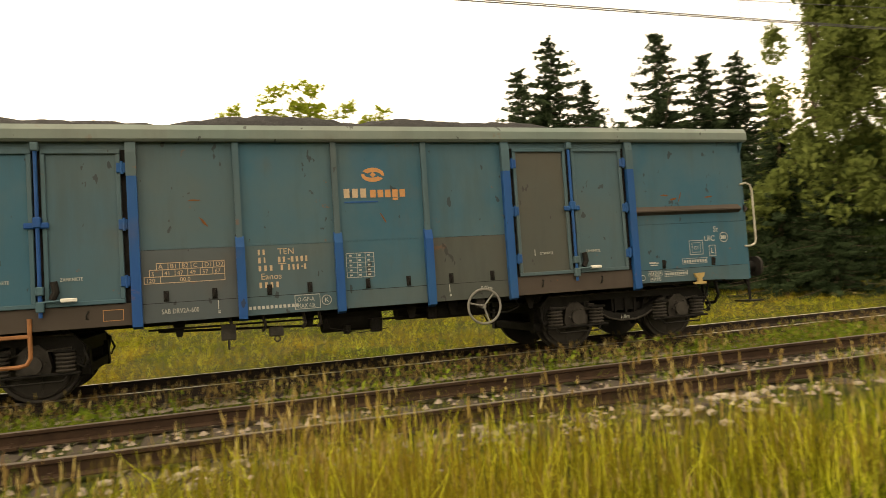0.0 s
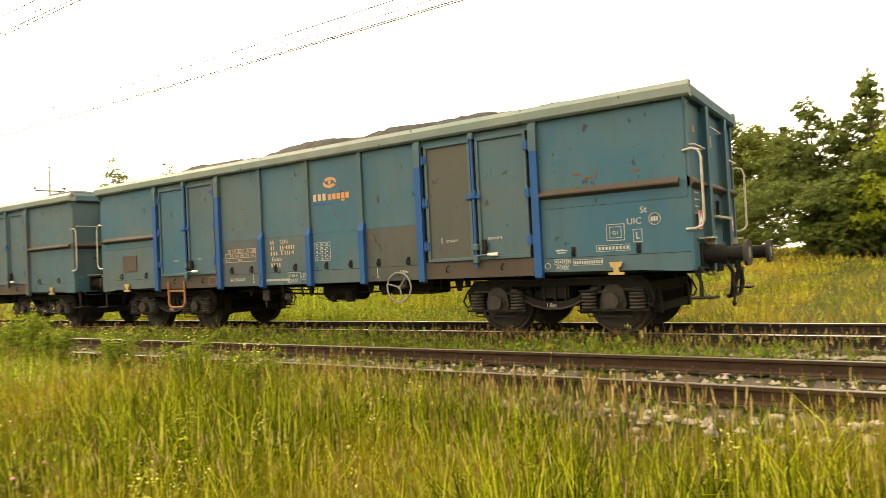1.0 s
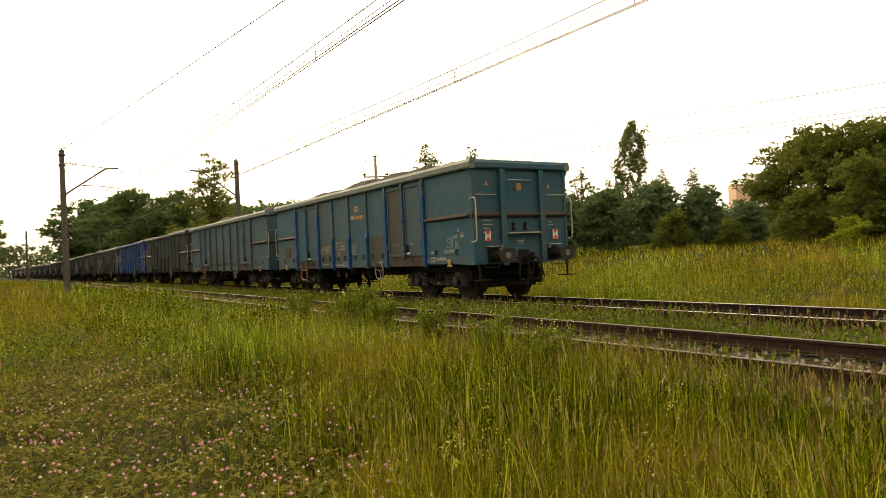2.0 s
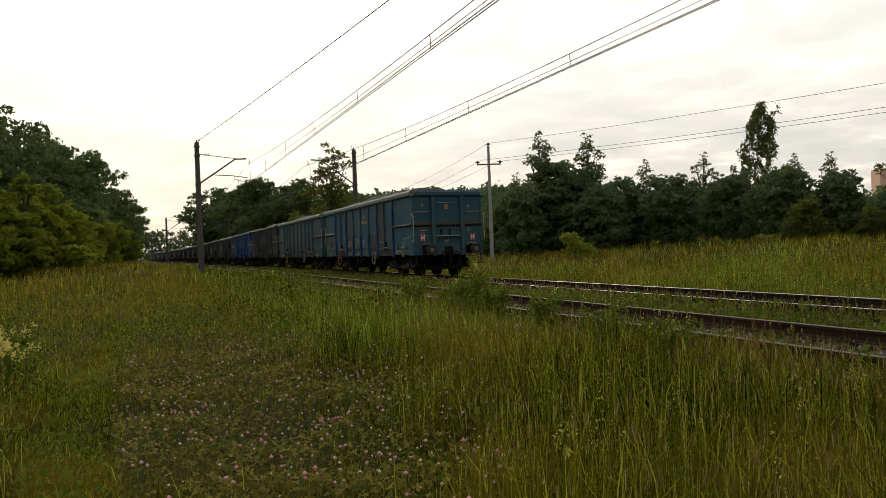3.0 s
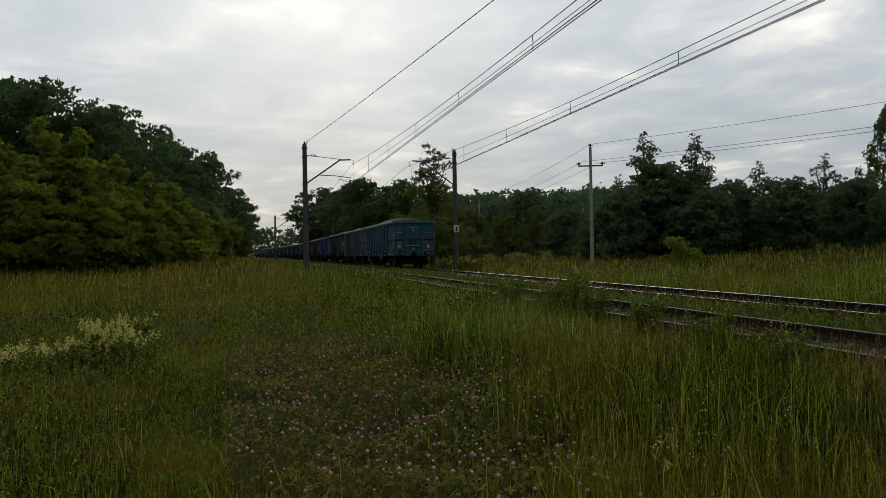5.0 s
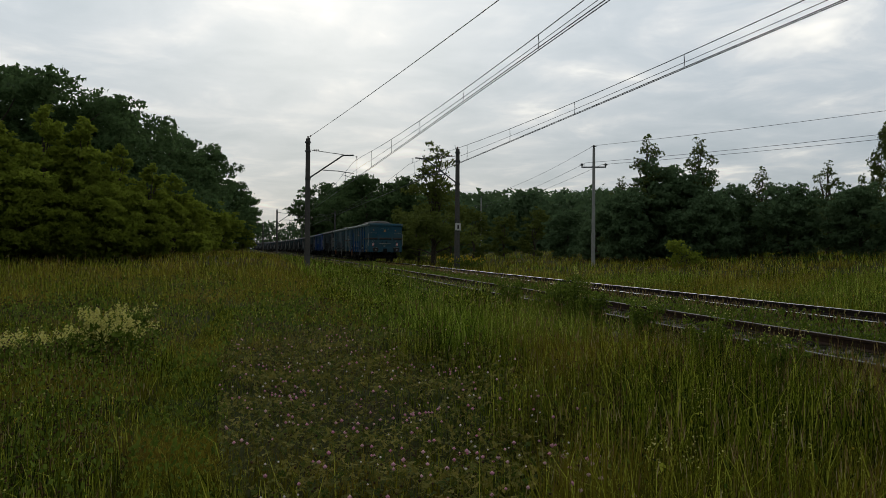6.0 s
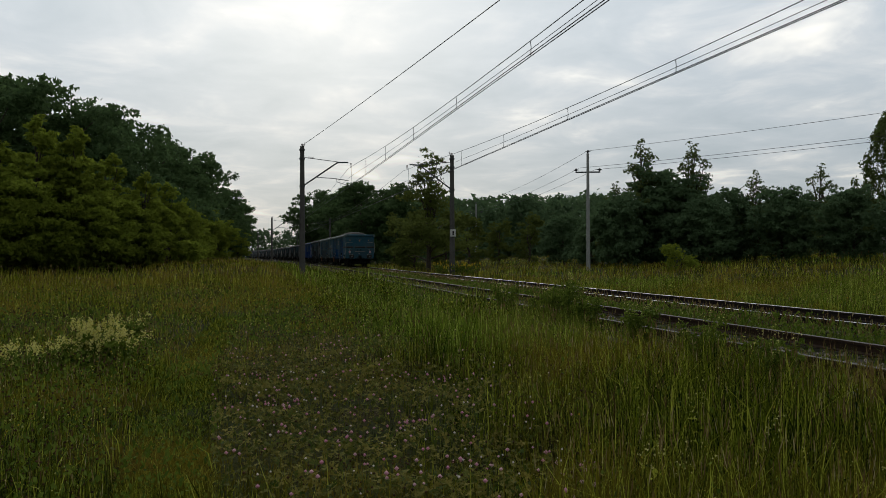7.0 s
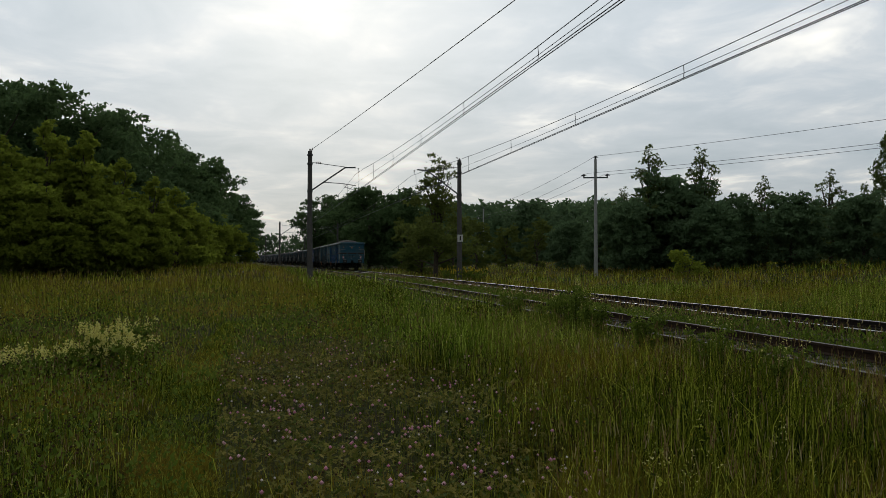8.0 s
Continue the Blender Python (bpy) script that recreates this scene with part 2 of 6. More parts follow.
def ground_mat():
    m = Mat("meadow_soil", 0.95, 0.0, 0.05)
    m.base((0.022, 0.028, 0.005))
    m.over((0.038, 0.036, 0.008), m.band(m.noise(0.3, 5, 0.6), 0.45, 0.65))
    m.over((0.034, 0.022, 0.010), m.band(m.noise(0.8, 5, 0.6), 0.52, 0.7), 0.8)
    m.over((0.022, 0.026, 0.007), m.band(m.noise(9, 4), 0.45, 0.7), 0.6)
    m.bump(m.noise(14, 4), 0.8, 0.05)
    return m.done()


def ballast_mat():
    m = Mat("ballast_bed", 0.95, 0.0, 0.05)
    m.base((0.040, 0.032, 0.025))
    m.over((0.018, 0.014, 0.011), m.band(m.noise(12, 4), 0.45, 0.65))
    m.over((0.022, 0.030, 0.007), m.band(m.noise(0.6, 5), 0.42, 0.55), 0.85)
    m.bump(m.noise(25, 4), 1.0, 0.05)
    return m.done()


SOIL = ground_mat()
BED = ballast_mat()

# ---- mesh helpers ----


def link_mesh(name, bm, mat, smooth=False):
    me = bpy.data.meshes.new(name)
    bm.to_mesh(me)
    bm.free()
    me.materials.append(mat)
    if smooth:
        me.shade_smooth()
    return me


def part(name, bm, mat, parent, label="", smooth=False):
    ob = new(name, link_mesh(name, bm, mat, smooth))
    ob.parent = parent
    if label:
        tagged(ob, label)
    return ob


def thing(name, m=None):
    e = new(name)
    e.empty_display_size = 0.3
    if m is not None:
        e.matrix_basis = m
    return e


def box(bm, x0, x1, y0, y1, z0, z1, bevel=0.0):
    x0, x1, y0, y1, z0, z1 = min(x0, x1), max(x0, x1), min(y0, y1), max(y0, y1), min(z0, z1), max(z0, z1)
    v = [bm.verts.new((x, y, z)) for x in (x0, x1) for y in (y0, y1) for z in (z0, z1)]
    fs = [bm.faces.new([v[i] for i in q]) for q in ((0, 1, 3, 2), (4, 6, 7, 5), (0, 4, 5, 1), (2, 3, 7, 6), (0, 2, 6, 4), (1, 5, 7, 3))]
    if bevel:
        es = list({e for f in fs for e in f.edges})
        bmesh.ops.bevel(bm, geom=es, offset=bevel, segments=1, affect="EDGES", clamp_overlap=True)
    return bm


def B():
    return bmesh.new()


def basis_for(d):
    d = Vector(d).normalized()
    a = Vector((0, 0, 1)) if abs(d.z) < 0.9 else Vector((1, 0, 0))
    s = d.cross(a).normalized()
    return s, s.cross(d).normalized()


def tube(bm, pts, r, n=8, cap=True):
    """A round bar along a line of points; r may be one radius or one for each point."""
    pts = [Vector(p) for p in pts]
    rings = []
    for i, p in enumerate(pts):
        d = pts[min(i + 1, len(pts) - 1)] - pts[max(i - 1, 0)]
        s, u = basis_for(d)
        if rings:
            s = (ps - d.normalized() * ps.dot(d.normalized())).normalized()
            u = s.cross(d.normalized()).normalized()
        ps = s
        rr = r[i] if isinstance(r, (list, tuple)) else r
        rings.append([bm.verts.new(p + (s * math.cos(2 * math.pi * k / n) + u * math.sin(2 * math.pi * k / n)) * rr) for k in range(n)])
    for a, b in zip(rings, rings[1:]):
        for k in range(n):
            bm.faces.new((a[k], a[(k + 1) % n], b[(k + 1) % n], b[k]))
    if cap:
        bm.faces.new(rings[0][::-1])
        bm.faces.new(rings[-1])
    return bm


def ring(bm, c, axis, R, r, n=28, k=6):
    s, u = basis_for(axis)
    ax = Vector(axis).normalized()
    c = Vector(c)
    rows = []
    for i in range(n):
        a = 2 * math.pi * i / n
        d = s * math.cos(a) + u * math.sin(a)
        rows.append([bm.verts.new(c + d * (R + r * math.cos(2 * math.pi * j / k)) + ax * r * math.sin(2 * math.pi * j / k)) for j in range(k)])
    for i in range(n):
        a, b = rows[i], rows[(i + 1) % n]
        for j in range(k):
            bm.faces.new((a[j], b[j], b[(j + 1) % k], a[(j + 1) % k]))
    return bm


def prism(bm, poly, axis, a, b):
    """A flat outline, pushed from a to b along axis 'x' or 'y'. The outline is (y, z) for x, (x, z) for y."""
    def at(p, q):
        return (q, p[0], p[1]) if axis == "x" else (p[0], q, p[1])
    lo = [bm.verts.new(at(p, a)) for p in poly]
    hi = [bm.verts.new(at(p, b)) for p in poly]
    bm.faces.new(lo)
    bm.faces.new(hi[::-1])
    n = len(poly)
    for i in range(n):
        bm.faces.new((lo[i], hi[i], hi[(i + 1) % n], lo[(i + 1) % n]))
    bmesh.ops.recalc_face_normals(bm, faces=bm.faces)
    return bm


def arrays_mesh(name, verts, faces, mat):
    """A mesh from arrays of made points; faces all of one size."""
    me = bpy.data.meshes.new(name)
    k = faces.shape[1]
    me.vertices.add(len(verts))
    me.vertices.foreach_set("co", verts.astype(np.float32).ravel())
    me.loops.add(faces.size)
    me.loops.foreach_set("vertex_index", faces.astype(np.int32).ravel())
    me.polygons.add(len(faces))
    me.polygons.foreach_set("loop_start", np.arange(0, faces.size, k, dtype=np.int32))
    me.polygons.foreach_set("loop_total", np.full(len(faces), k, dtype=np.int32))
    me.update(calc_edges=True)
    me.materials.append(mat)
    return me


# ---- ground and tracks ----


def smooth01(t):
    t = np.clip(t, 0, 1)
    return t * t * (3 - 2 * t)


def bend(y):
    """How far the line swings aside, x at the distance y: straight at first, then a wide curve to the left."""
    return -np.clip(np.asarray(y, float) - 130, 0, 290) ** 2 / 3600


def ground_z(x, y):
    """Height of the meadow: a low bed along the tracks, rising gently away from it."""
    x, y = np.asarray(x, float), np.asarray(y, float)
    left = -0.50 + 0.95 * smooth01((np.hypot(x, y) - 10) / 50)
    left = left * smooth01((3.8 - x) / 6 + 0.0) + (-0.38 + 0.35 * smooth01((y - 20) / 50)) * (1 - smooth01((3.8 - x) / 6))
    right = -0.42 + 1.25 * smooth01((x - 13) / 40)
    bump = 0.05 * np.sin(x * 0.9 + 1.3 * np.sin(y * 0.31)) * np.sin(y * 0.7 + x * 0.2) + 0.03 * np.sin(x * 2.3 + y * 1.7)
    w = smooth01((x - 8.5) / 2.0)
    z = left * (1 - w) + right * w
    xb = x - bend(y)
    bed = smooth01((xb - 3.9) / 1.2) * smooth01((13.6 - xb) / 1.6)
    z = z + bump * (1 - bed)
    bedz = -0.30
    return z * (1 - bed) + bedz * bed


def make_ground():
    a = np.sinh(np.linspace(-6.2, 6.2, 150)) * 6.0 / 0.95
    gx, gy = np.meshgrid(a + 6, a + 15, indexing="ij")
    z = ground_z(gx, gy)
    v = np.stack([gx.ravel(), gy.ravel(), z.ravel()], 1)
    n = len(a)
    i, j = np.meshgrid(np.arange(n - 1), np.arange(n - 1), indexing="ij")
    k = (i * n + j).ravel()
    me = arrays_mesh("ground", v, np.stack([k, k + n, k + n + 1, k + 1], 1), SOIL)
    me.shade_smooth()
    tagged(new("ground", me), "grassy railway meadow of green and dry grass", "ground", kind="structure")


make_ground()


def along_line(bm, poly, y0, y1):
    """An outline (x, z) drawn out along the line from y0 to y1, following its bend."""
    rings = []
    for y in [y0] + [float(v) for v in range(130, int(y1), 12)] + [y1]:
        dx = float(bend(y))
        rings.append([bm.verts.new((x + dx, y, z)) for x, z in poly])
    n = len(poly)
    for a, b in zip(rings, rings[1:]):
        for i in range(n):
            bm.faces.new((a[i], b[i], b[(i + 1) % n], a[(i + 1) % n]))
    bm.faces.new(rings[0])
    bm.faces.new(rings[-1][::-1])
    bmesh.ops.recalc_face_normals(bm, faces=bm.faces)
    return bm


def track(name, cx, side_mat, top_mat, label, y0=-140.0, y1=420.0):
    """Ballast bed, two rails with foot, web and head."""
    bm = B()
    along_line(bm, [(cx - 1.75, -0.42), (cx - 1.35, -0.20), (cx + 1.35, -0.20), (cx + 1.75, -0.42)], y0, y1)
    tagged(new("track_bed", link_mesh("track_bed", bm, BED)), "grey brown stone ballast bed overgrown with weeds", "track bed", kind="structure")
    for s in (-1, 1):
        x = cx + s * 0.7525
        rail = thing("rail", pose(x, 0, 0))
        tagged(rail, label, "rail", group="rails of the tracks", kind="structure")
        prof = [(-0.0625, -0.149), (0.0625, -0.149), (0.0625, -0.138), (0.009, -0.118), (0.009, -0.045), (0.034, -0.034), (0.034, -0.005), (-0.034, -0.005), (-0.034, -0.034), (-0.009, -0.045), (-0.009, -0.118), (-0.0625, -0.138)]
        bm = B()
        along_line(bm, prof, y0, y1)
        part("rail_body", bm, side_mat, rail)
        bm = B()
        along_line(bm, [(-0.031, -0.0049), (0.031, -0.0049), (0.026, 0.0), (-0.026, 0.0)], y0, y1)
        part("running_surface", bm, top_mat, rail, "worn bright running surface")


track("main", RAIL_X, RAILDARK, RAILTOP, "dark steel rail with a bright worn head")
track("siding", SIDE_X, RAILRUST, RAILTOP2, "rusty brown steel rail in weeds")
# ---- the goods train ----
LEN, HALF = 13.15, 1.50             # rim length, half width over the rim
PITCH = 14.19                       # from one wagon to the next
POSTS = (2.17, 4.17, 5.36, 6.575, 7.79, 8.98, 10.98)
PLATE = HALF - 0.10                 # outer face of the side plates
Z0, Z1, ZT = 0.87, 3.03, 3.237      # sill, underside of the rim, top of the rim


def text_mesh(body, size, mat, extrude=0.0015):
    cu = bpy.data.curves.new("lettering", "FONT")
    cu.body, cu.size, cu.extrude = body, size, extrude
    cu.resolution_u = 2
    ob = new("lettering", cu)
    me = bpy.data.meshes.new_from_object(ob)
    bpy.data.objects.remove(ob)
    me.materials.append(mat)
    return me


def on_side(y, z, lift=0.004):
    """Pose of a flat sign on the side that faces -x, read from outside."""
    return Matrix(((0, 0, -1, -PLATE - lift), (-1, 0, 0, y), (0, 1, 0, z), (0, 0, 0, 1)))


def on_end(x, z, y):
    return Matrix(((1, 0, 0, x), (0, 0, -1, y), (0, 1, 0, z), (0, 0, 0, 1)))


def letters(body, size, m, parent, mat, name="lettering", label="", stretch=1.0):
    ob = new(name, text_mesh(body, size, mat))
    ob.parent = parent
    ob.matrix_basis = m @ Matrix.Diagonal((stretch, 1, 1, 1))
    if label:
        tagged(ob, label)
    return ob


def bars(rows, m, parent, mat, name="marking_bars", label=""):
    """Plain bars (x, y, width, height) in place of lettering."""
    bm = B()
    for x, y, w, h in rows:
        box(bm, x, x + w, y, y + h, 0, 0.0015)
    ob = part(name, bm, mat, parent, label)
    ob.matrix_basis = m
    return ob


def frame_bars(x, y, w, h, t=0.008):
    return [(x, y, w, t), (x, y + h - t, w, t), (x, y, t, h), (x + w - t, y, t, h)]


def panel(bm, s, y0, y1, z0, z1, t=0.006, inset=0.0):
    x = s * (PLATE - inset)
    box(bm, x, x - s * t, y0, y1, z0, z1)


def post(s, y, w, mat, parent, mode):
    """A pressed side post. wide: full depth all the way; slim: thin above, deeper below."""
    x = s * PLATE
    bm = B()
    if mode == "wide":
        d = 0.075
        pr = [(x, Z0 - 0.06), (x + s * d, Z0 - 0.03), (x + s * d, 2.90), (x + s * 0.055, Z1), (x, Z1)]
        prism(bm, pr, "y", y - w / 2, y + w / 2)
        part("post", bm, mat, parent)
        bm = B()
        prism(bm, [(x + s * 0.001, 2.62), (x + s * (d + 0.003), 2.62), (x + s * (d + 0.003), 2.905), (x + s * 0.058, Z1 - 0.002), (x + s * 0.001, Z1 - 0.002)], "y", y - w / 2 - 0.003, y + w / 2 + 0.003)
        part("post_head", bm, TEAL2, parent, "bare weathered post head")
    else:
        pr = [(x, 1.70), (x + s * 0.05, 1.76), (x + s * 0.05, Z1), (x, Z1)]
        prism(bm, pr, "y", y - w * 0.34, y + w * 0.34)
        part("post_upper", bm, TEAL2, parent)
        bm = B()
        pr = [(x, Z0 - 0.06), (x + s * 0.085, Z0 - 0.03), (x + s * 0.085, 1.72), (x + s * 0.05, 1.84), (x, 1.86)]
        prism(bm, pr, "y", y - w / 2, y + w / 2)
        part("post", bm, mat, parent)


def door_leaf(s, y0, y1, mat, parent, far):
    """A steel door leaf: plate and raised tubular frame, with hinges or handles."""
    x = s * PLATE
    z0, z1 = 1.13, 2.94
    bm = B()
    panel(bm, s, y0, y1, z0, z1, 0.02, -0.012)
    leaf_ob = part("door", bm, mat, parent)
    bm = B()
    f = 0.05
    for a, b, c, d in ((y0, y1, z0, z0 + f), (y0, y1, z1 - f, z1), (y0, y0 + f, z0 + f, z1 - f), (y1 - f, y1, z0 + f, z1 - f)):
        box(bm, x + s * 0.012, x + s * 0.042, a, b, c, d, 0.006)
    fr = part("door_frame", bm, TEAL2, leaf_ob)
    return leaf_ob


def spring(bm, x, y, z0, z1, r, full):
    n = 5
    for i in range(n):
        ring(bm, (x, y, z0 + (i + 0.5) * (z1 - z0) / n), (0, 0, 1), r, 0.019, 14 if full else 6, 5 if full else 3)


def bogie(cy, parent, full):
    """A two-axle bogie of pressed side frames, axle boxes with coil springs, and two wheelsets."""
    bg = new("bogie")
    bg.parent = parent
    bg.matrix_basis = pose(0, cy, 0)
    sets = []
    for s in (-1, 1):
        if not full and s > 0:
            continue
        x = s * 1.0
        bm = B()
        # top chord, a lower chord that dips between the axles, and ribs: open windows between them
        prism(bm, [(-1.45, 0.66), (-1.32, 0.80), (1.32, 0.80), (1.45, 0.66), (1.30, 0.62), (0.62, 0.70), (-0.62, 0.70), (-1.30, 0.62)], "x", x - 0.05, x + 0.05)
        dip = [(-0.72, 0.70), (-0.52, 0.63), (-0.32, 0.52), (-0.14, 0.475), (0.14, 0.475), (0.32, 0.52), (0.52, 0.63), (0.72, 0.70)]
        for (ya, za), (yb, zb) in zip(dip, dip[1:]):
            prism(bm, [(ya, za), (yb, zb), (yb, zb - 0.10), (ya, za - 0.10)], "x", x - 0.06, x + 0.06)
        for q in (-0.19, -0.03, 0.15):
            box(bm, x - 0.03, x + 0.03, q, q + 0.035, 0.46, 0.71)
        for q in (-1, 1):
            prism(bm, [(q * 1.28, 0.64), (q * 1.46, 0.66), (q * 1.42, 0.44), (q * 1.34, 0.40), (q * 1.28, 0.46)], "x", x - 0.05, x + 0.05)
            ring(bm, (x + s * 0.05, q * 1.36, 0.49), (1, 0, 0), 0.045, 0.014, 12, 5)
        part("side_frame", bm, BLACK, bg)
        if full:
            bm = B()
            xf = x + s * 0.075
            tube(bm, [(xf, -1.3, 0.645), (xf, -0.72, 0.60), (xf, -0.52, 0.53), (xf, -0.32, 0.42), (xf, -0.14, 0.375), (xf, 0.14, 0.375), (xf, 0.32, 0.42), (xf, 0.52, 0.53), (xf, 0.72, 0.60), (xf, 1.3, 0.645)], 0.016, 6)
            tube(bm, [(xf, -1.32, 0.80), (xf, 1.32, 0.80)], 0.014, 6)
            for q in (-0.62, 0.62):
                box(bm, xf - 0.02, xf + 0.02, q - 0.05, q + 0.05, 0.60, 0.665, 0.008)
            part("frame_flange", bm, GRIME, bg)
        for a in (-0.9, 0.9):
            bm = B()
            xx = x + s * 0.06
            prism(bm, [(a - 0.17, 0.36), (a + 0.17, 0.36), (a + 0.19, 0.44), (a + 0.15, 0.62), (a + 0.06, 0.70), (a - 0.06, 0.70), (a - 0.15, 0.62), (a - 0.19, 0.44)], "x", xx - 0.04, xx + 0.10)
            tube(bm, [(xx + s * 0.09, a, 0.48), (xx + s * 0.14, a, 0.48)], 0.11, 14)
            if full:
                for k in range(6):
                    t = 2 * math.pi * k / 6
                    tube(bm, [(xx + s * 0.10, a + 0.135 * math.cos(t), 0.49 + 0.12 * math.sin(t)), (xx + s * 0.125, a + 0.135 * math.cos(t), 0.49 + 0.12 * math.sin(t))], 0.018, 6)
            ab = part("axle_box", bm, GRIME, bg)
            bm = B()
            box(bm, xx - 0.02, xx + s * 0.12, a - 0.50, a + 0.50, 0.335, 0.365, 0.008)
            tube(bm, [(xx + s * 0.10, a - 0.36, 0.33), (xx + s * 0.12, a - 0.32, 0.27), (xx + s * 0.12, a + 0.32, 0.27), (xx + s * 0.10, a + 0.36, 0.33)], 0.012, 6)
            part("spring_plank", bm, BLACK, bg)
            for k in (-0.34, 0.34):
                bm = B()
                spring(bm, xx + s * 0.04, a + k, 0.365, 0.60, 0.095, full)
                part("coil_spring", bm, GRIME, bg)
                bm = B()
                box(bm, xx - 0.06, xx + s * 0.13, a + k - 0.12, a + k + 0.12, 0.60, 0.635, 0.01)
                part("spring_cap", bm, BLACK, bg)
    if full:
        for a in (-0.36, 0.36, -1.40, 1.40):
            bm = B()
            box(bm, -0.85, 0.85, a - 0.05, a + 0.05, 0.30, 0.42, 0.01)
            for s in (-1, 1):
                prism(bm, [(a - 0.07, 0.28), (a + 0.07, 0.28), (a + 0.05, 0.62), (a - 0.05, 0.62)], "x", s * 0.68, s * 0.82)
            part("brake_beam", bm, BLACK, bg)
        for s in (-1, 1):
            bm = B()
            tube(bm, [(s * 1.08, -1.42, 0.66), (s * 1.14, -1.48, 0.50), (s * 1.10, -1.44, 0.40), (s * 1.06, -1.36, 0.44)], 0.016, 6)
            tube(bm, [(s * 1.08, 1.42, 0.66), (s * 1.14, 1.48, 0.50), (s * 1.10, 1.44, 0.40), (s * 1.06, 1.36, 0.44)], 0.016, 6)
            part("safety_loop", bm, BLACK, bg)
    bm = B()
    box(bm, -1.0, 1.0, -0.22, 0.22, 0.52, 0.86)
    part("bolster", bm, BLACK, bg)
    for e in (-1.35, 1.35):
        bm = B()
        box(bm, -1.0, 1.0, e - 0.05, e + 0.05, 0.56, 0.72)
        part("end_beam", bm, BLACK, bg)
    for a in (-0.9, 0.9):
        bm = B()
        for s in (-1, 1):
            for r0, xa, xb in ((0.46, 0.68, 0.82), (0.485, 0.65, 0.68)):
                tube(bm, [(s * xa, 0, 0), (s * xb, 0, 0)], r0, 32 if full else 16)
        tube(bm, [(-1.0, 0, 0), (1.0, 0, 0)], 0.085, 10)
        for s in (-1, 1):
            ring(bm, (s * 0.822, 0, 0), (1, 0, 0), 0.40, 0.022, 28 if full else 12, 4)
        box(bm, -0.835, -0.80, -0.03, 0.03, -0.36, 0.36)
        box(bm, 0.80, 0.835, -0.03, 0.03, -0.36, 0.36)
        ws = part("wheelset", bm, WHEEL, bg)
        ws.matrix_basis = pose(0, a, 0.46)
        sets.append((ws, a))
    if full:
        letters("1.8m", 0.085, Matrix(((0, 0, -1, -1.064), (-1, 0, 0, 0.12), (0, 1, 0, 0.395), (0, 0, 0, 1))), bg, LETTER)
    return sets


def coal_heap(parent, seed, nx=22, ny=110):
    """A heap of coal: humps along the wagon, falling to the walls."""
    rnd = random.Random(seed)
    humps = [(0.9 + (LEN - 1.8) * (i + 0.5) / 6 + rnd.uniform(-0.5, 0.5), rnd.uniform(0.24, 0.36), rnd.uniform(1.9, 2.8)) for i in range(6)]
    xs = np.linspace(-PLATE + 0.01, PLATE - 0.01, nx)
    ys = np.linspace(0.14, LEN - 0.14, ny)
    gx, gy = np.meshgrid(xs, ys, indexing="ij")
    h = np.zeros_like(gx)
    for c, a, w in humps:
        h = np.maximum(h, a * np.exp(-((gy - c) / w) ** 2))
    h = h * np.clip(1.25 * (1 - np.abs(gx / PLATE) ** 1.7), 0, 1) * smooth01((gy - 0.3) / 2.2) * smooth01((LEN - 0.3 - gy) / 2.2) * 1.32
    rg = np.random.RandomState(seed)
    h = h + rg.uniform(-0.022, 0.022, h.shape)
    z = 3.04 + 0.13 * (1 - np.abs(gx / PLATE)) + h - 0.12 * (1 - smooth01((gy - 0.2) / 1.5)) - 0.12 * (1 - smooth01((LEN - 0.2 - gy) / 1.5))
    v = np.stack([gx.ravel(), gy.ravel(), z.ravel()], 1)
    i, j = np.meshgrid(np.arange(nx - 1), np.arange(ny - 1), indexing="ij")
    k = (i * ny + j).ravel()
    me = arrays_mesh("coal_load", v, np.stack([k, k + ny, k + ny + 1, k + 1], 1), COAL)
    ob = new("coal_load", me)
    ob.parent = parent
    tagged(ob, "heaped black coal load")


def rims(w, mat):
    for s in (-1, 1):
        bm = B()
        prof = [(s * (HALF - 0.16), Z1), (s * (HALF - 0.03), Z1), (s * HALF, Z1 + 0.03), (s * HALF, ZT - 0.07), (s * (HALF - 0.05), ZT), (s * (HALF - 0.16), ZT)]
        prism(bm, prof, "y", 0.004, LEN - 0.004)
        part("top_rim", bm, mat, w, "weathered pale top rim")
    for y, d in ((0.0, 1), (LEN, -1)):
        bm = B()
        prof = [(y + d * 0.16, Z1), (y + d * 0.03, Z1), (y, Z1 + 0.03), (y, ZT - 0.07), (y + d * 0.05, ZT), (y + d * 0.16, ZT)]
        prism(bm, prof, "x", -HALF + 0.162, HALF - 0.162)
        part("end_rim", bm, mat if y else TEAL, w)


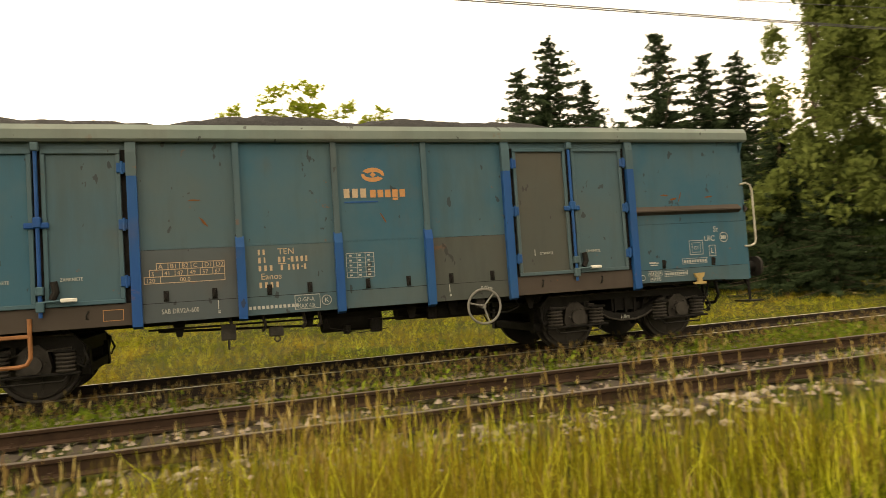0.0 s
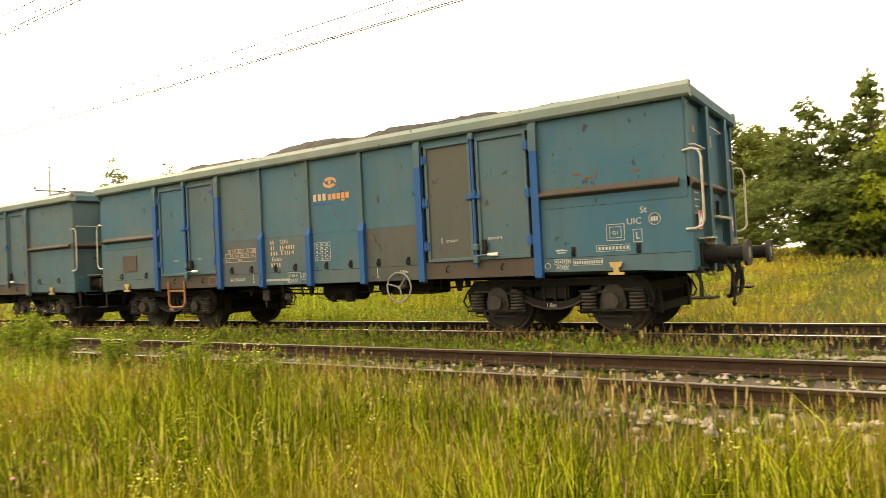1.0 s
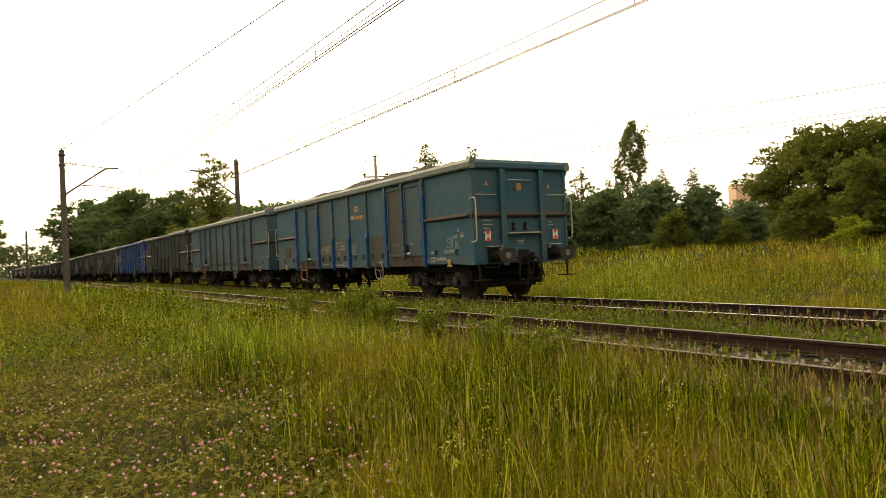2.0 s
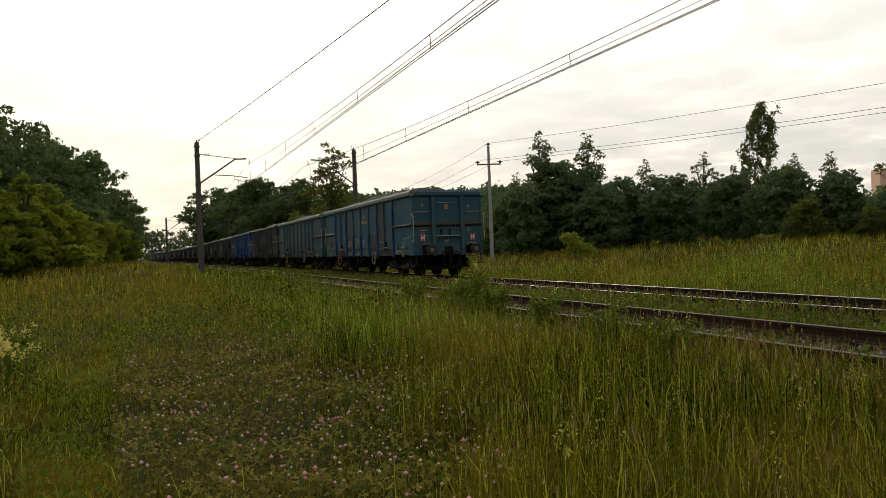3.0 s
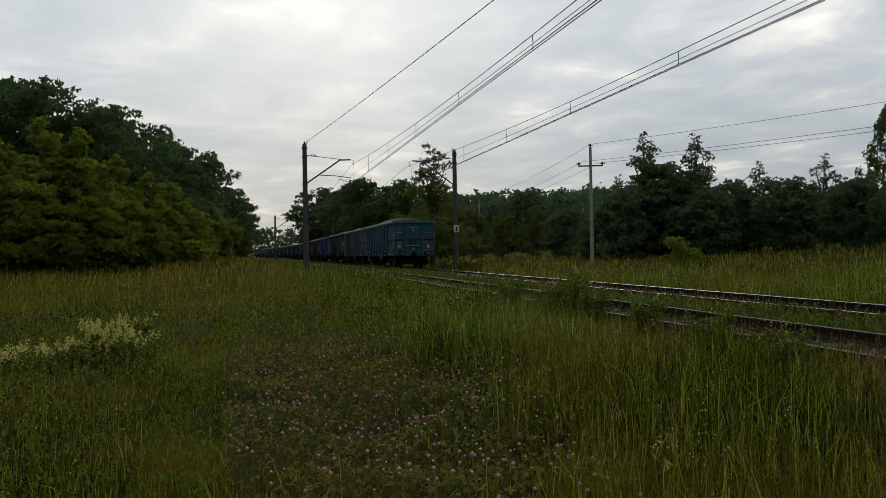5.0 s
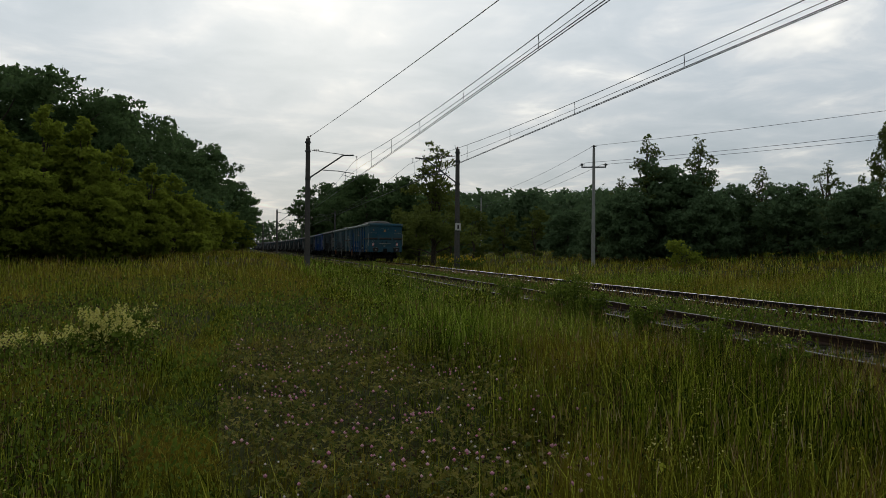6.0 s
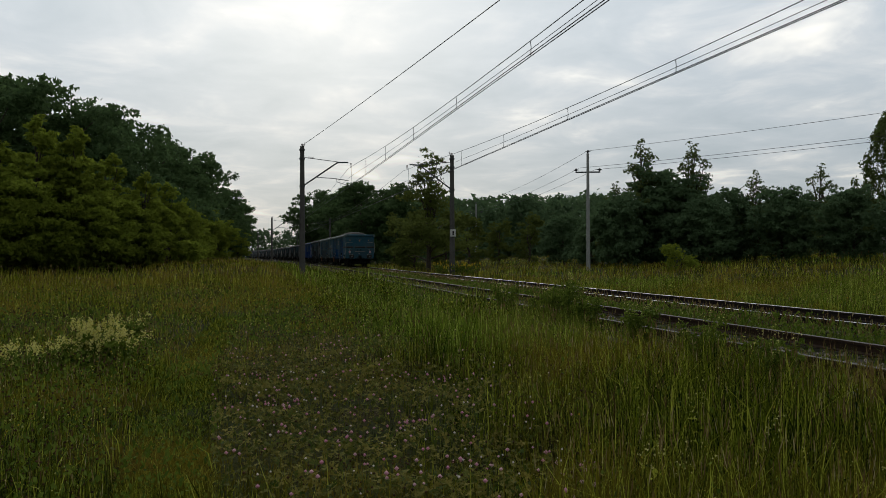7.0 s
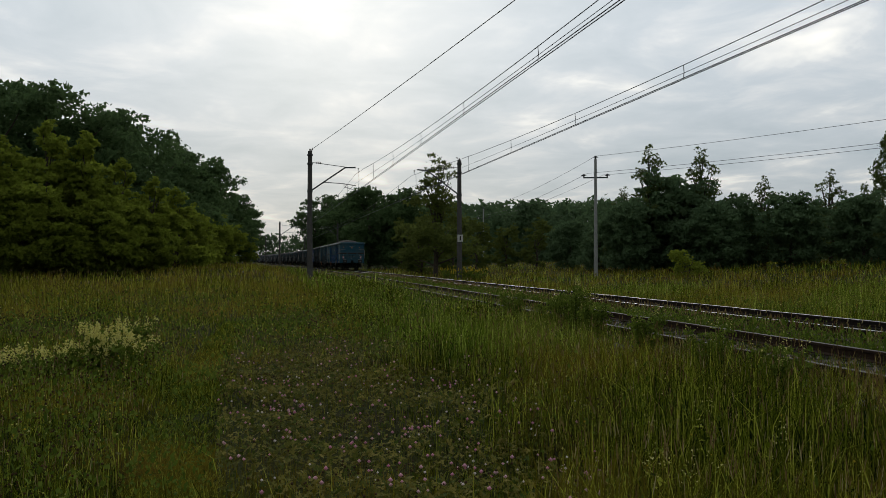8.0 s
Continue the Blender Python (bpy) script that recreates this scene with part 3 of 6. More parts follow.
def buffer(w, s, y, d):
    """A buffer with sleeve, plunger and rounded plate; d is the way it points along y."""
    b = new("buffer")
    b.parent = w
    b.matrix_basis = pose(s * 0.875, y, 1.05)
    bm = B()
    box(bm, -0.17, 0.17, 0.0, d * 0.03, -0.15, 0.15, 0.01)
    tube(bm, [(0, d * 0.02, 0), (0, d * 0.30, 0)], 0.125, 18)
    tube(bm, [(0, d * 0.28, 0), (0, d * 0.53, 0)], 0.095, 16)
    part("sleeve", bm, BLACK, b)
    bm = B()
    pts = []
    for k in range(28):
        t = 2 * math.pi * k / 28
        c, si = math.cos(t), math.sin(t)
        pts.append((0.22 * math.copysign(abs(c) ** 0.6, c), 0.165 * math.copysign(abs(si) ** 0.75, si)))
    prism(bm, pts, "y", d * 0.52, d * 0.56)
    plate = part("buffer_plate", bm, GRIME, b)
    bm = B()
    tube(bm, [(0, d * 0.56, 0.0), (0, d * 0.566, 0.0)], 0.075, 16)
    part("grease_patch", bm, plain_grease, plate)


plain_grease = plain("worn_buffer_face", (0.14, 0.15, 0.15), 0.45, 0.3, 0.4, 20)


def end_wall(w, y, d, paint_mat, rear):
    """The end: plates, rib, two strong posts, handrails, steps, tail signs, buffers and coupling. d points outwards along y."""
    yo = y - d * 0.10
    bm = B()
    box(bm, -PLATE, PLATE, yo, yo - d * 0.006, 1.99, Z1)
    part("end_plate", bm, paint_mat, w)
    bm = B()
    box(bm, -PLATE, PLATE, yo, yo - d * 0.006, Z0, 1.985)
    part("end_plate", bm, paint_mat, w)
    bm = B()
    prism(bm, [(yo, 1.90), (yo + d * 0.08, 1.96), (yo + d * 0.08, 1.99), (yo, 2.05)], "x", -PLATE, PLATE)
    part("end_rib", bm, RUSTY, w, "dirty horizontal stiffening rib")
    for x in (-0.58, 0.58):
        bm = B()
        box(bm, x - 0.075, x + 0.075, yo, yo + d * 0.012, Z0, Z1)
        box(bm, x - 0.012, x + 0.012, yo, yo + d * 0.10, Z0 - 0.02, Z1)
        box(bm, x - 0.075, x + 0.075, yo + d * 0.092, yo + d * 0.107, Z0 - 0.04, Z1)
        part("end_post", bm, paint_mat, w)
    bm = B()
    box(bm, -1.38, 1.38, yo - d * 0.02, yo + d * 0.02, 0.86, 1.22, 0.01)
    part("headstock", bm, BLACK if not rear else TEAL, w)
    for s in (-1, 1):
        bm = B()
        prism(bm, [(s * (PLATE - 0.07), Z0), (s * PLATE, Z0), (s * PLATE, 2.86), (s * (HALF - 0.02), Z1), (s * (PLATE - 0.12), Z1), (s * (PLATE - 0.07), 2.86)], "y", yo + d * 0.001, yo + d * 0.03)
        part("corner_strip", bm, paint_mat, w)
        buffer(w, s, yo + d * 0.02, d)
        bm = B()
        xs = s * (PLATE + 0.02)
        ye = yo + d * 0.02
        tube(bm, [(xs, ye - d * 0.06, 2.36), (xs, ye + d * 0.05, 2.38), (xs, ye + d * 0.13, 2.35), (xs, ye + d * 0.16, 2.26), (xs, ye + d * 0.16, 1.48), (xs, ye + d * 0.13, 1.41), (xs, ye + d * 0.05, 1.38), (xs, ye - d * 0.06, 1.38)], 0.016, 8)
        part("corner_handrail", bm, IRON, w, "bare worn grab rail")
        bm = B()
        tube(bm, [(s * 1.34, ye, 2.44), (s * 1.32, ye + d * 0.07, 2.44), (s * 0.78, ye + d * 0.07, 2.44), (s * 0.76, ye, 2.44)], 0.011, 6)
        part("end_handrail", bm, IRON, w)
        bm = B()
        box(bm, s * 0.70, s * 1.08, ye, ye + d * 0.16, 1.255, 1.275)
        box(bm, s * 0.72, s * 0.74, ye, ye + d * 0.14, 1.18, 1.255)
        part("end_step", bm, IRON, w)
        bm = B()
        tube(bm, [(s * 1.30, ye - d * 0.05, 0.92), (s * 1.30, ye + d * 0.06, 0.70), (s * 1.30, ye + d * 0.06, 0.52)], 0.02, 6)
        box(bm, s * 1.08, s * 1.42, ye - d * 0.06, ye + d * 0.22, 0.50, 0.525, 0.004)
        box(bm, s * 1.285, s * 1.315, ye + d * 0.03, ye + d * 0.06, 0.52, 0.90)
        part("shunter_step", bm, BLACK, w)
        bm = B()
        tube(bm, [(s * 1.2, ye + d * 0.05, 0.86), (s * 1.2, ye + d * 0.12, 0.80), (s * 0.8, ye + d * 0.12, 0.78), (s * 0.78, ye + d * 0.05, 0.86)], 0.012, 6)
        part("grab_bar", bm, GRIME, w)
    ye = yo + d * 0.02
    bm = B()
    tube(bm, [(-0.42, ye, 2.78), (-0.40, ye + d * 0.07, 2.78), (0.28, ye + d * 0.07, 2.78), (0.30, ye, 2.78)], 0.011, 6)
    part("end_handrail", bm, IRON, w)
    bm = B()
    box(bm, -0.48, 0.46, ye, ye + d * 0.13, 1.54, 1.57)
    part("end_step", bm, IRON, w)
    bm = B()
    for x in (-0.28, 0.06):
        box(bm, x - 0.02, x + 0.02, ye, ye + d * 0.04, 1.60, 1.80)
        box(bm, x, x + 0.06, ye + d * 0.02, ye + d * 0.04, 1.62, 1.66)
        box(bm, x, x + 0.06, ye + d * 0.02, ye + d * 0.04, 1.74, 1.78)
    part("lamp_bracket", bm, BLACK, w)
    # coupling
    cp = new("coupling")
    cp.parent = w
    bm = B()
    prism(bm, [(ye, 0.96), (ye + d * 0.22, 1.00), (ye + d * 0.30, 1.10), (ye + d * 0.36, 1.10), (ye + d * 0.36, 0.98), (ye + d * 0.28, 0.90), (ye, 0.90)], "x", -0.04, 0.04)
    box(bm, -0.16, 0.16, ye, ye + d * 0.04, 0.80, 1.16, 0.01)
    part("draw_hook", bm, BLACK, cp)
    bm = B()
    for x in (-0.07, 0.07):
        tube(bm, [(x, ye + d * 0.24, 1.0), (x, ye + d * 0.26, 0.80), (x, ye + d * 0.20, 0.60)], 0.022, 6)
    tube(bm, [(0.0, ye + d * 0.20, 0.78), (0.0, ye + d * 0.20, 0.48)], 0.03, 8)
    tube(bm, [(-0.09, ye + d * 0.2, 0.60), (0.09, ye + d * 0.2, 0.60)], 0.03, 8)
    tube(bm, [(0.0, ye + d * 0.20, 0.52), (-0.10, ye + d * 0.20, 0.38)], 0.016, 6)
    ring(bm, (-0.11, ye + d * 0.2, 0.36), (0, 1, 0), 0.02, 0.025, 10, 5)
    part("screw_coupling", bm, BLACK, cp)
    for x, k in ((0.26, 1), (-0.24, -1)):
        bm = B()
        tube(bm, [(x, ye, 0.98), (x + 0.03 * k, ye + d * 0.14, 0.96), (x + 0.06 * k, ye + d * 0.24, 0.80), (x + 0.10 * k, ye + d * 0.24, 0.60), (x + 0.05 * k, ye + d * 0.20, 0.47), (x - 0.10 * k, ye + d * 0.14, 0.46)], [0.022, 0.024, 0.028, 0.028, 0.028, 0.034], 8)
        part("brake_hose", bm, BLACK, cp)


def wagon(style, detail):
    """An open high-sided bogie wagon loaded with coal. style: coat of paint; detail: how many small parts it gets."""
    w = thing("coal_wagon")
    full = detail == "full"
    main, alt, posts, rim, sill, brown, grey = {
        "teal": (TEAL, TEAL2, BLUE, RIM, RUSTY, BROWN, GREYED),
        "teal2": (TEAL2, TEAL2, GREYED, RIM, RUSTY, TEAL2, GREYED),
        "dark": (DARKGREY, DARKGREY, DARKGREY, DARKGREY, BLACK, DARKGREY, DARKGREY),
        "darkrim": (DARKGREY, DARKGREY, DARKGREY, RIM, BLACK, DARKGREY, DARKGREY),
        "blue": (BLUEWAGON, BLUEWAGON, BLUEWAGON, BLUEWAGON, BLACK, BLUEWAGON, BLUEWAGON),
    }[style]
    p = POSTS
    for s in (-1, 1):
        rear_side = s > 0 and not full
        # bays between the posts: an upper plate and a lower one
        for i in range(4):
            y0, y1 = p[1 + i] + 0.002, p[2 + i] - 0.002
            low = grey if i in (0, 3) else (main if i == 1 else alt)
            if i == 0:
                low = brown if style == "teal" else grey
            bm = B()
            panel(bm, s, y0, y1, 1.735, Z1)
            part("side_plate", bm, main if i in (0, 1, 2) else alt, w)
            bm = B()
            panel(bm, s, y0, y1, 1.10, 1.731, 0.006, 0.0)
            part("side_plate", bm, low, w, "primer-patched lower plate" if i in (0, 3) and style == "teal" else "")
            bm = B()
            panel(bm, s, y0, y1, Z0, 1.094, 0.01, -0.004)
            part("sill_plate", bm, low if i in (0, 3) else alt, w)
        # ends beyond the doors, with a bent rib
        for y0, y1 in ((0.10, p[0]), (p[6], LEN - 0.10)):
            near_end = y0 < 1
            bm = B()
            panel(bm, s, y0, y1, 1.99, Z1)
            part("side_plate", bm, main, w)
            bm = B()
            panel(bm, s, y0, y1, 1.785, 1.985)
            part("side_plate", bm, main, w)
            bm = B()
            panel(bm, s, y0, y1, 1.10, 1.78, 0.006, -0.002)
            part("side_plate", bm, main if near_end else alt, w)
            bm = B()
            a, b = (y0, y1) if near_end else (y1, y0)
            t = 0.62 if near_end else -0.62
            prism(bm, [(a, 0.86), (a + t * 0.2, 0.86), (a + t, Z0 + 0.02), (b, Z0 + 0.04), (b, 1.094), (a, 1.094)], "x", s * (PLATE + 0.003), s * (PLATE - 0.008))
            part("sill_plate", bm, alt, w)
            bm = B()
            x = s * PLATE
            prism(bm, [(x, 1.92), (x + s * 0.075, 1.965), (x + s * 0.075, 1.985), (x, 2.05)], "y", y0 + (0.1 if near_end else 0.05), y1 - (0.05 if near_end else 0.1))
            part("side_rib", bm, RUSTY if style.startswith("teal") else main, w, "dirt-covered horizontal rib")
        # doors
        for k, (y0, y1) in enumerate(((p[0], p[1]), (p[5], p[6]))):
            ym = (y0 + y1) / 2
            bm = B()
            panel(bm, s, y0, y1, 2.944, Z1)
            part("door_lintel", bm, alt, w)
            bm = B()
            panel(bm, s, y0, y1, Z0, 1.125, 0.02, -0.012)
            part("door_sill", bm, sill, w, "rusty brown door sill" if full else "")
            bm = B()
            panel(bm, s, y0, y1, 1.12, 2.95, 0.004, 0.016)
            part("door_backing", bm, BLACK, w)
            door_leaf(s, y0 + 0.12, ym - 0.045, alt if k == 0 else alt, w, not full)
            door_leaf(s, ym + 0.045, y1 - 0.12, brown if k == 0 else main, w, not full)
            x = s * (PLATE + 0.055)
            bm = B()
            tube(bm, [(x, ym, 1.02), (x, ym, 3.02)], 0.022, 8)
            lock = part("locking_bar", bm, BLUE if style == "teal" else TEAL2 if style == "teal2" else main, w)
            if full:
                for zz, h in ((2.97, 0.05), (2.10, 0.06), (1.32, 0.05), (1.14, 0.06)):
                    bm = B()
                    box(bm, s * (PLATE + 0.03), s * (PLATE + 0.095), ym - 0.042, ym + 0.042, zz - h, zz + h, 0.01)
                    part("keeper", bm, BLUE if zz == 2.10 else TEAL2, lock)
                bm = B()
                box(bm, s * (PLATE + 0.045), s * (PLATE + 0.075), ym - 0.12, ym + 0.14, 2.03, 2.10, 0.012)
                part("latch", bm, BLUE, lock)
                bm = B()
                tube(bm, [(x, ym - 0.14, 1.42), (x, ym - 0.16, 1.30), (x, ym - 0.12, 1.22)], 0.04, 8)
                part("catch", bm, BLACK, lock)
                bm = B()
                tube(bm, [(x + s * 0.02, ym + 0.02, 1.19), (x + s * 0.04, ym - 0.22, 1.20)], 0.014, 6)
                hb = part("handle_bar", bm, TEAL2, lock)
                bm = B()
                box(bm, x + s * 0.01, x + s * 0.055, ym - 0.38, ym - 0.21, 1.18, 1.225, 0.008)
                part("handle_grip", bm, WHITE, hb, "white painted door handle grip")
                for yy, e in ((y0, 1), (y1, -1)):
                    for zz in (2.72, 2.05, 1.38):
                        bm = B()
                        box(bm, s * (PLATE + 0.02), s * (PLATE + 0.06), yy + e * 0.06, yy + e * 0.16, zz - 0.06, zz + 0.06, 0.006)
                        tube(bm, [(s * (PLATE + 0.055), yy + e * 0.10, zz - 0.075), (s * (PLATE + 0.055), yy + e * 0.10, zz + 0.075)], 0.017, 8)
                        part("hinge", bm, BLUE, w)
        for i, y in enumerate(p):
            post(s, y, 0.112 if i in (0, 1, 5, 6) else 0.105, posts, w, "wide" if i in (0, 1, 5, 6) else "slim")
        if full:
            # rope cleats along the sill
            for y in (0.75, 1.65, 2.75, 3.7, 4.45, 5.05, 5.65, 6.2, 6.95, 7.45, 8.1, 8.65, 9.5, 10.4, 11.4, 12.3):
                z = 1.17 if not (p[0] < y < p[1] or p[5] < y < p[6]) else 1.01
                bm = B()
                xx = s * (PLATE + 0.008)
                tube(bm, [(xx, y, z + 0.05), (xx + s * 0.035, y, z + 0.045), (xx + s * 0.045, y + 0.02, z), (xx + s * 0.035, y + 0.02, z - 0.035), (xx, y + 0.01, z - 0.04)], 0.010, 5)
                box(bm, xx, xx - s * 0.008, y - 0.02, y + 0.04, z - 0.06, z + 0.07)
                part("rope_cleat", bm, BLACK, w)
    rims(w, rim)
    end_wall(w, 0.0, -1, main, True)
    end_wall(w, LEN, 1, alt, False)
    coal_heap(w, {'teal': 3, 'teal2': 8, 'dark': 5, 'blue': 6, 'darkrim': 7}[style], 22 if full else 9, 110 if full else 40)
    # floor and underframe
    bm = B()
    box(bm, -PLATE + 0.01, PLATE - 0.01, 0.14, LEN - 0.14, 1.08, 1.14)
    part("floor_plate", bm, BLACK, w)
    bm = B()
    for x in (-0.45, 0.45):
        box(bm, x - 0.06, x + 0.06, 0.12, LEN - 0.12, 0.80, 1.08)
    for y in (3.2, 4.9, 6.575, 8.25, 9.95):
        box(bm, -1.30, 1.30, y - 0.05, y + 0.05, 0.90, 1.08)
    for x in (-1.28, 1.28):
        box(bm, x - 0.05, x + 0.05, 0.5, LEN - 0.5, 0.86, 1.08)
    part("underframe", bm, BLACK, w)
    bm = B()
    tube(bm, [(-0.75, 5.95, 0.74), (-0.75, 6.75, 0.74)], 0.20, 16)
    part("air_reservoir", bm, BLACK, w)
    bm = B()
    tube(bm, [(-0.55, 5.05, 0.78), (-0.55, 5.65, 0.78)], 0.16, 14)
    box(bm, -0.95, -0.35, 4.35, 5.2, 0.62, 0.86, 0.03)
    part("brake_cylinder", bm, BLACK, w)
    bm = B()
    tube(bm, [(-0.9, 3.2, 0.74), (-0.9, 4.4, 0.70), (-0.9, 6.8, 0.66), (-0.9, 8.8, 0.74)], 0.018, 6)
    tube(bm, [(-1.1, 6.8, 0.76), (-1.1, 8.9, 0.77)], 0.014, 6)
    part("brake_rod", bm, BLACK, w)
    if full:
        for y in (6.85, 7.05, 7.55, 7.95):
            bm = B()
            tube(bm, [(-1.2, y, 0.88), (-1.2, y - 0.03, 0.72), (-1.15, y, 0.66)], 0.022, 6)
            part("brake_lever", bm, GRIME, w)
        bm = B()
        box(bm, -1.22, -1.18, 7.88, 8.06, 0.58, 0.78, 0.01)
        tube(bm, [(-1.2, 7.97, 0.60), (-1.2, 7.97, 0.46)], 0.014, 6)
        part("change_over_plate", bm, GRIME, w)
        bm = B()
        box(bm, -1.22, -1.16, 7.30, 7.48, 0.58, 0.70, 0.015)
        ring(bm, (-1.2, 7.38, 0.55), (1, 0, 0), 0.035, 0.010, 14, 5)
        part("release_valve", bm, GRIME, w)
        for y in (3.75, 4.95, 5.55, 6.95, 8.55):
            bm = B()
            prism(bm, [(y - 0.09, 0.88), (y + 0.09, 0.88), (y + 0.03, 0.66), (y - 0.03, 0.66)], "x", -1.06, -1.03)
            part("rod_hanger", bm, BLACK, w)
        for y, z, r in ((5.25, 0.70, 0.09), (6.05, 0.60, 0.10), (6.45, 0.57, 0.06), (3.62, 0.78, 0.05)):
            bm = B()
            tube(bm, [(-1.0, y, z + r), (-1.0, y, z - r * 0.8)], [r, r * 0.8], 10)
            part("brake_valve", bm, BLACK, w)
        bm = B()
        tube(bm, [(-1.15, 4.05, 0.88), (-1.18, 4.0, 0.70), (-1.18, 4.2, 0.64), (-1.18, 4.5, 0.66), (-1.15, 4.55, 0.86)], 0.014, 6)
        part("brake_pipe", bm, BLACK, w)
        bm = B()
        tube(bm, [(-1.0, 3.5, 0.84), (-1.0, 5.2, 0.80), (-0.98, 8.9, 0.83)], 0.02, 6)
        part("brake_pipe", bm, BLACK, w)
        bm = B()
        tube(bm, [(-1.1, 6.75, 0.80), (-1.15, 6.7, 0.62), (-1.15, 6.3, 0.53), (-1.1, 5.9, 0.56)], 0.006, 5)
        part("release_cable", bm, BLACK, w)
    # hand brake wheel on its spindle
    hb = new("brake_wheel")
    hb.parent = w
    hb.matrix_basis = pose(-PLATE - 0.06, 4.63, 0.76)
    bm = B()
    ring(bm, (0, 0, 0), (1, 0, 0), 0.235, 0.017, 30, 6)
    tube(bm, [(0.0, 0, 0), (0.14, 0, 0)], 0.03, 8)
    for t in (15, 130, 255):
        c, si = math.cos(radians(t)), math.sin(radians(t))
        tube(bm, [(0.02, 0, 0), (0.0, 0.23 * c, 0.23 * si)], 0.013, 6)
    part("wheel_rim", bm, plain_wheel, hb, "pale worn hand brake wheel")
    bm = B()
    box(bm, 0.12, 0.20, -0.07, 0.07, -0.02, 0.20, 0.01)
    part("bracket", bm, GRIME, hb)
    # step under the far doors
    bm = B()
    x = -PLATE - 0.035
    tube(bm, [(x, 10.62, 1.02), (x, 10.62, 0.58), (x, 10.58, 0.51), (x, 10.50, 0.49), (x, 10.22, 0.49), (x, 10.14, 0.51), (x, 10.10, 0.58), (x, 10.10, 1.02)], 0.024, 8)
    box(bm, x - 0.01, x + 0.05, 10.10, 10.62, 0.80, 0.845, 0.008)
    part("side_step", bm, ORANGE if style.startswith("teal") else BLACK, w, "orange painted step frame" if full else "")
    # yellow rope hooks at both ends
    for y in (1.06, LEN - 1.06):
        for s in (-1, 1):
            bm = B()
            x = s * (PLATE + 0.012)
            prism(bm, [(y - 0.09, 1.01), (y + 0.09, 1.01), (y + 0.07, 0.95), (y + 0.035, 0.93), (y + 0.035, 0.88), (y + 0.11, 0.87), (y + 0.10, 0.84), (y - 0.10, 0.84), (y - 0.11, 0.87), (y - 0.035, 0.88), (y - 0.035, 0.93), (y - 0.07, 0.95)], "x", x, x + s * 0.04)
            part("rope_hook", bm, YELLOW if style.startswith("teal") else BLACK, w, "yellow rope hook" if full else "")
    sets = bogie(2.15, w, full) + bogie(LEN - 2.1, w, full)
    return w, sets


plain_wheel = plain("worn_wheel_paint", (0.15, 0.145, 0.13), 0.55, 0.2, 0.3, 12)

TRAIN = []
LAST, LAST_SETS = wagon("teal", "full")
tagged(LAST, "blue-green open coal wagon, scratched and heaped with coal", "railway wagon", group="wagons of the train")
TRAIN.append(LAST)
SECOND, SECOND_SETS = wagon("teal2", "full")
tagged(SECOND, "faded grey-green open wagon with grey posts and coal", "railway wagon", group="wagons of the train")
TRAIN.append(SECOND)
protos = {}
for look_of in ("dark", "blue", "darkrim"):
    protos[look_of], _ = wagon(look_of, "plain")
    tagged(protos[look_of], {"dark": "dark grey open bogie wagon loaded with coal", "blue": "bright blue open bogie wagon loaded with coal", "darkrim": "dark open wagon with pale rim loaded with coal"}[look_of], "railway wagon", group="wagons of the train")
used = set()
for i, look_of in enumerate(("dark", "blue", "darkrim", "dark", "dark", "darkrim", "dark", "dark", "dark", "darkrim", "dark", "dark", "dark", "dark", "dark", "dark", "dark")):
    if look_of in used:
        TRAIN.append(copy_thing(protos[look_of], pose(0, 0, 0)))
    else:
        used.add(look_of)
        TRAIN.append(protos[look_of])

# ---- markings on the rear wagon ----


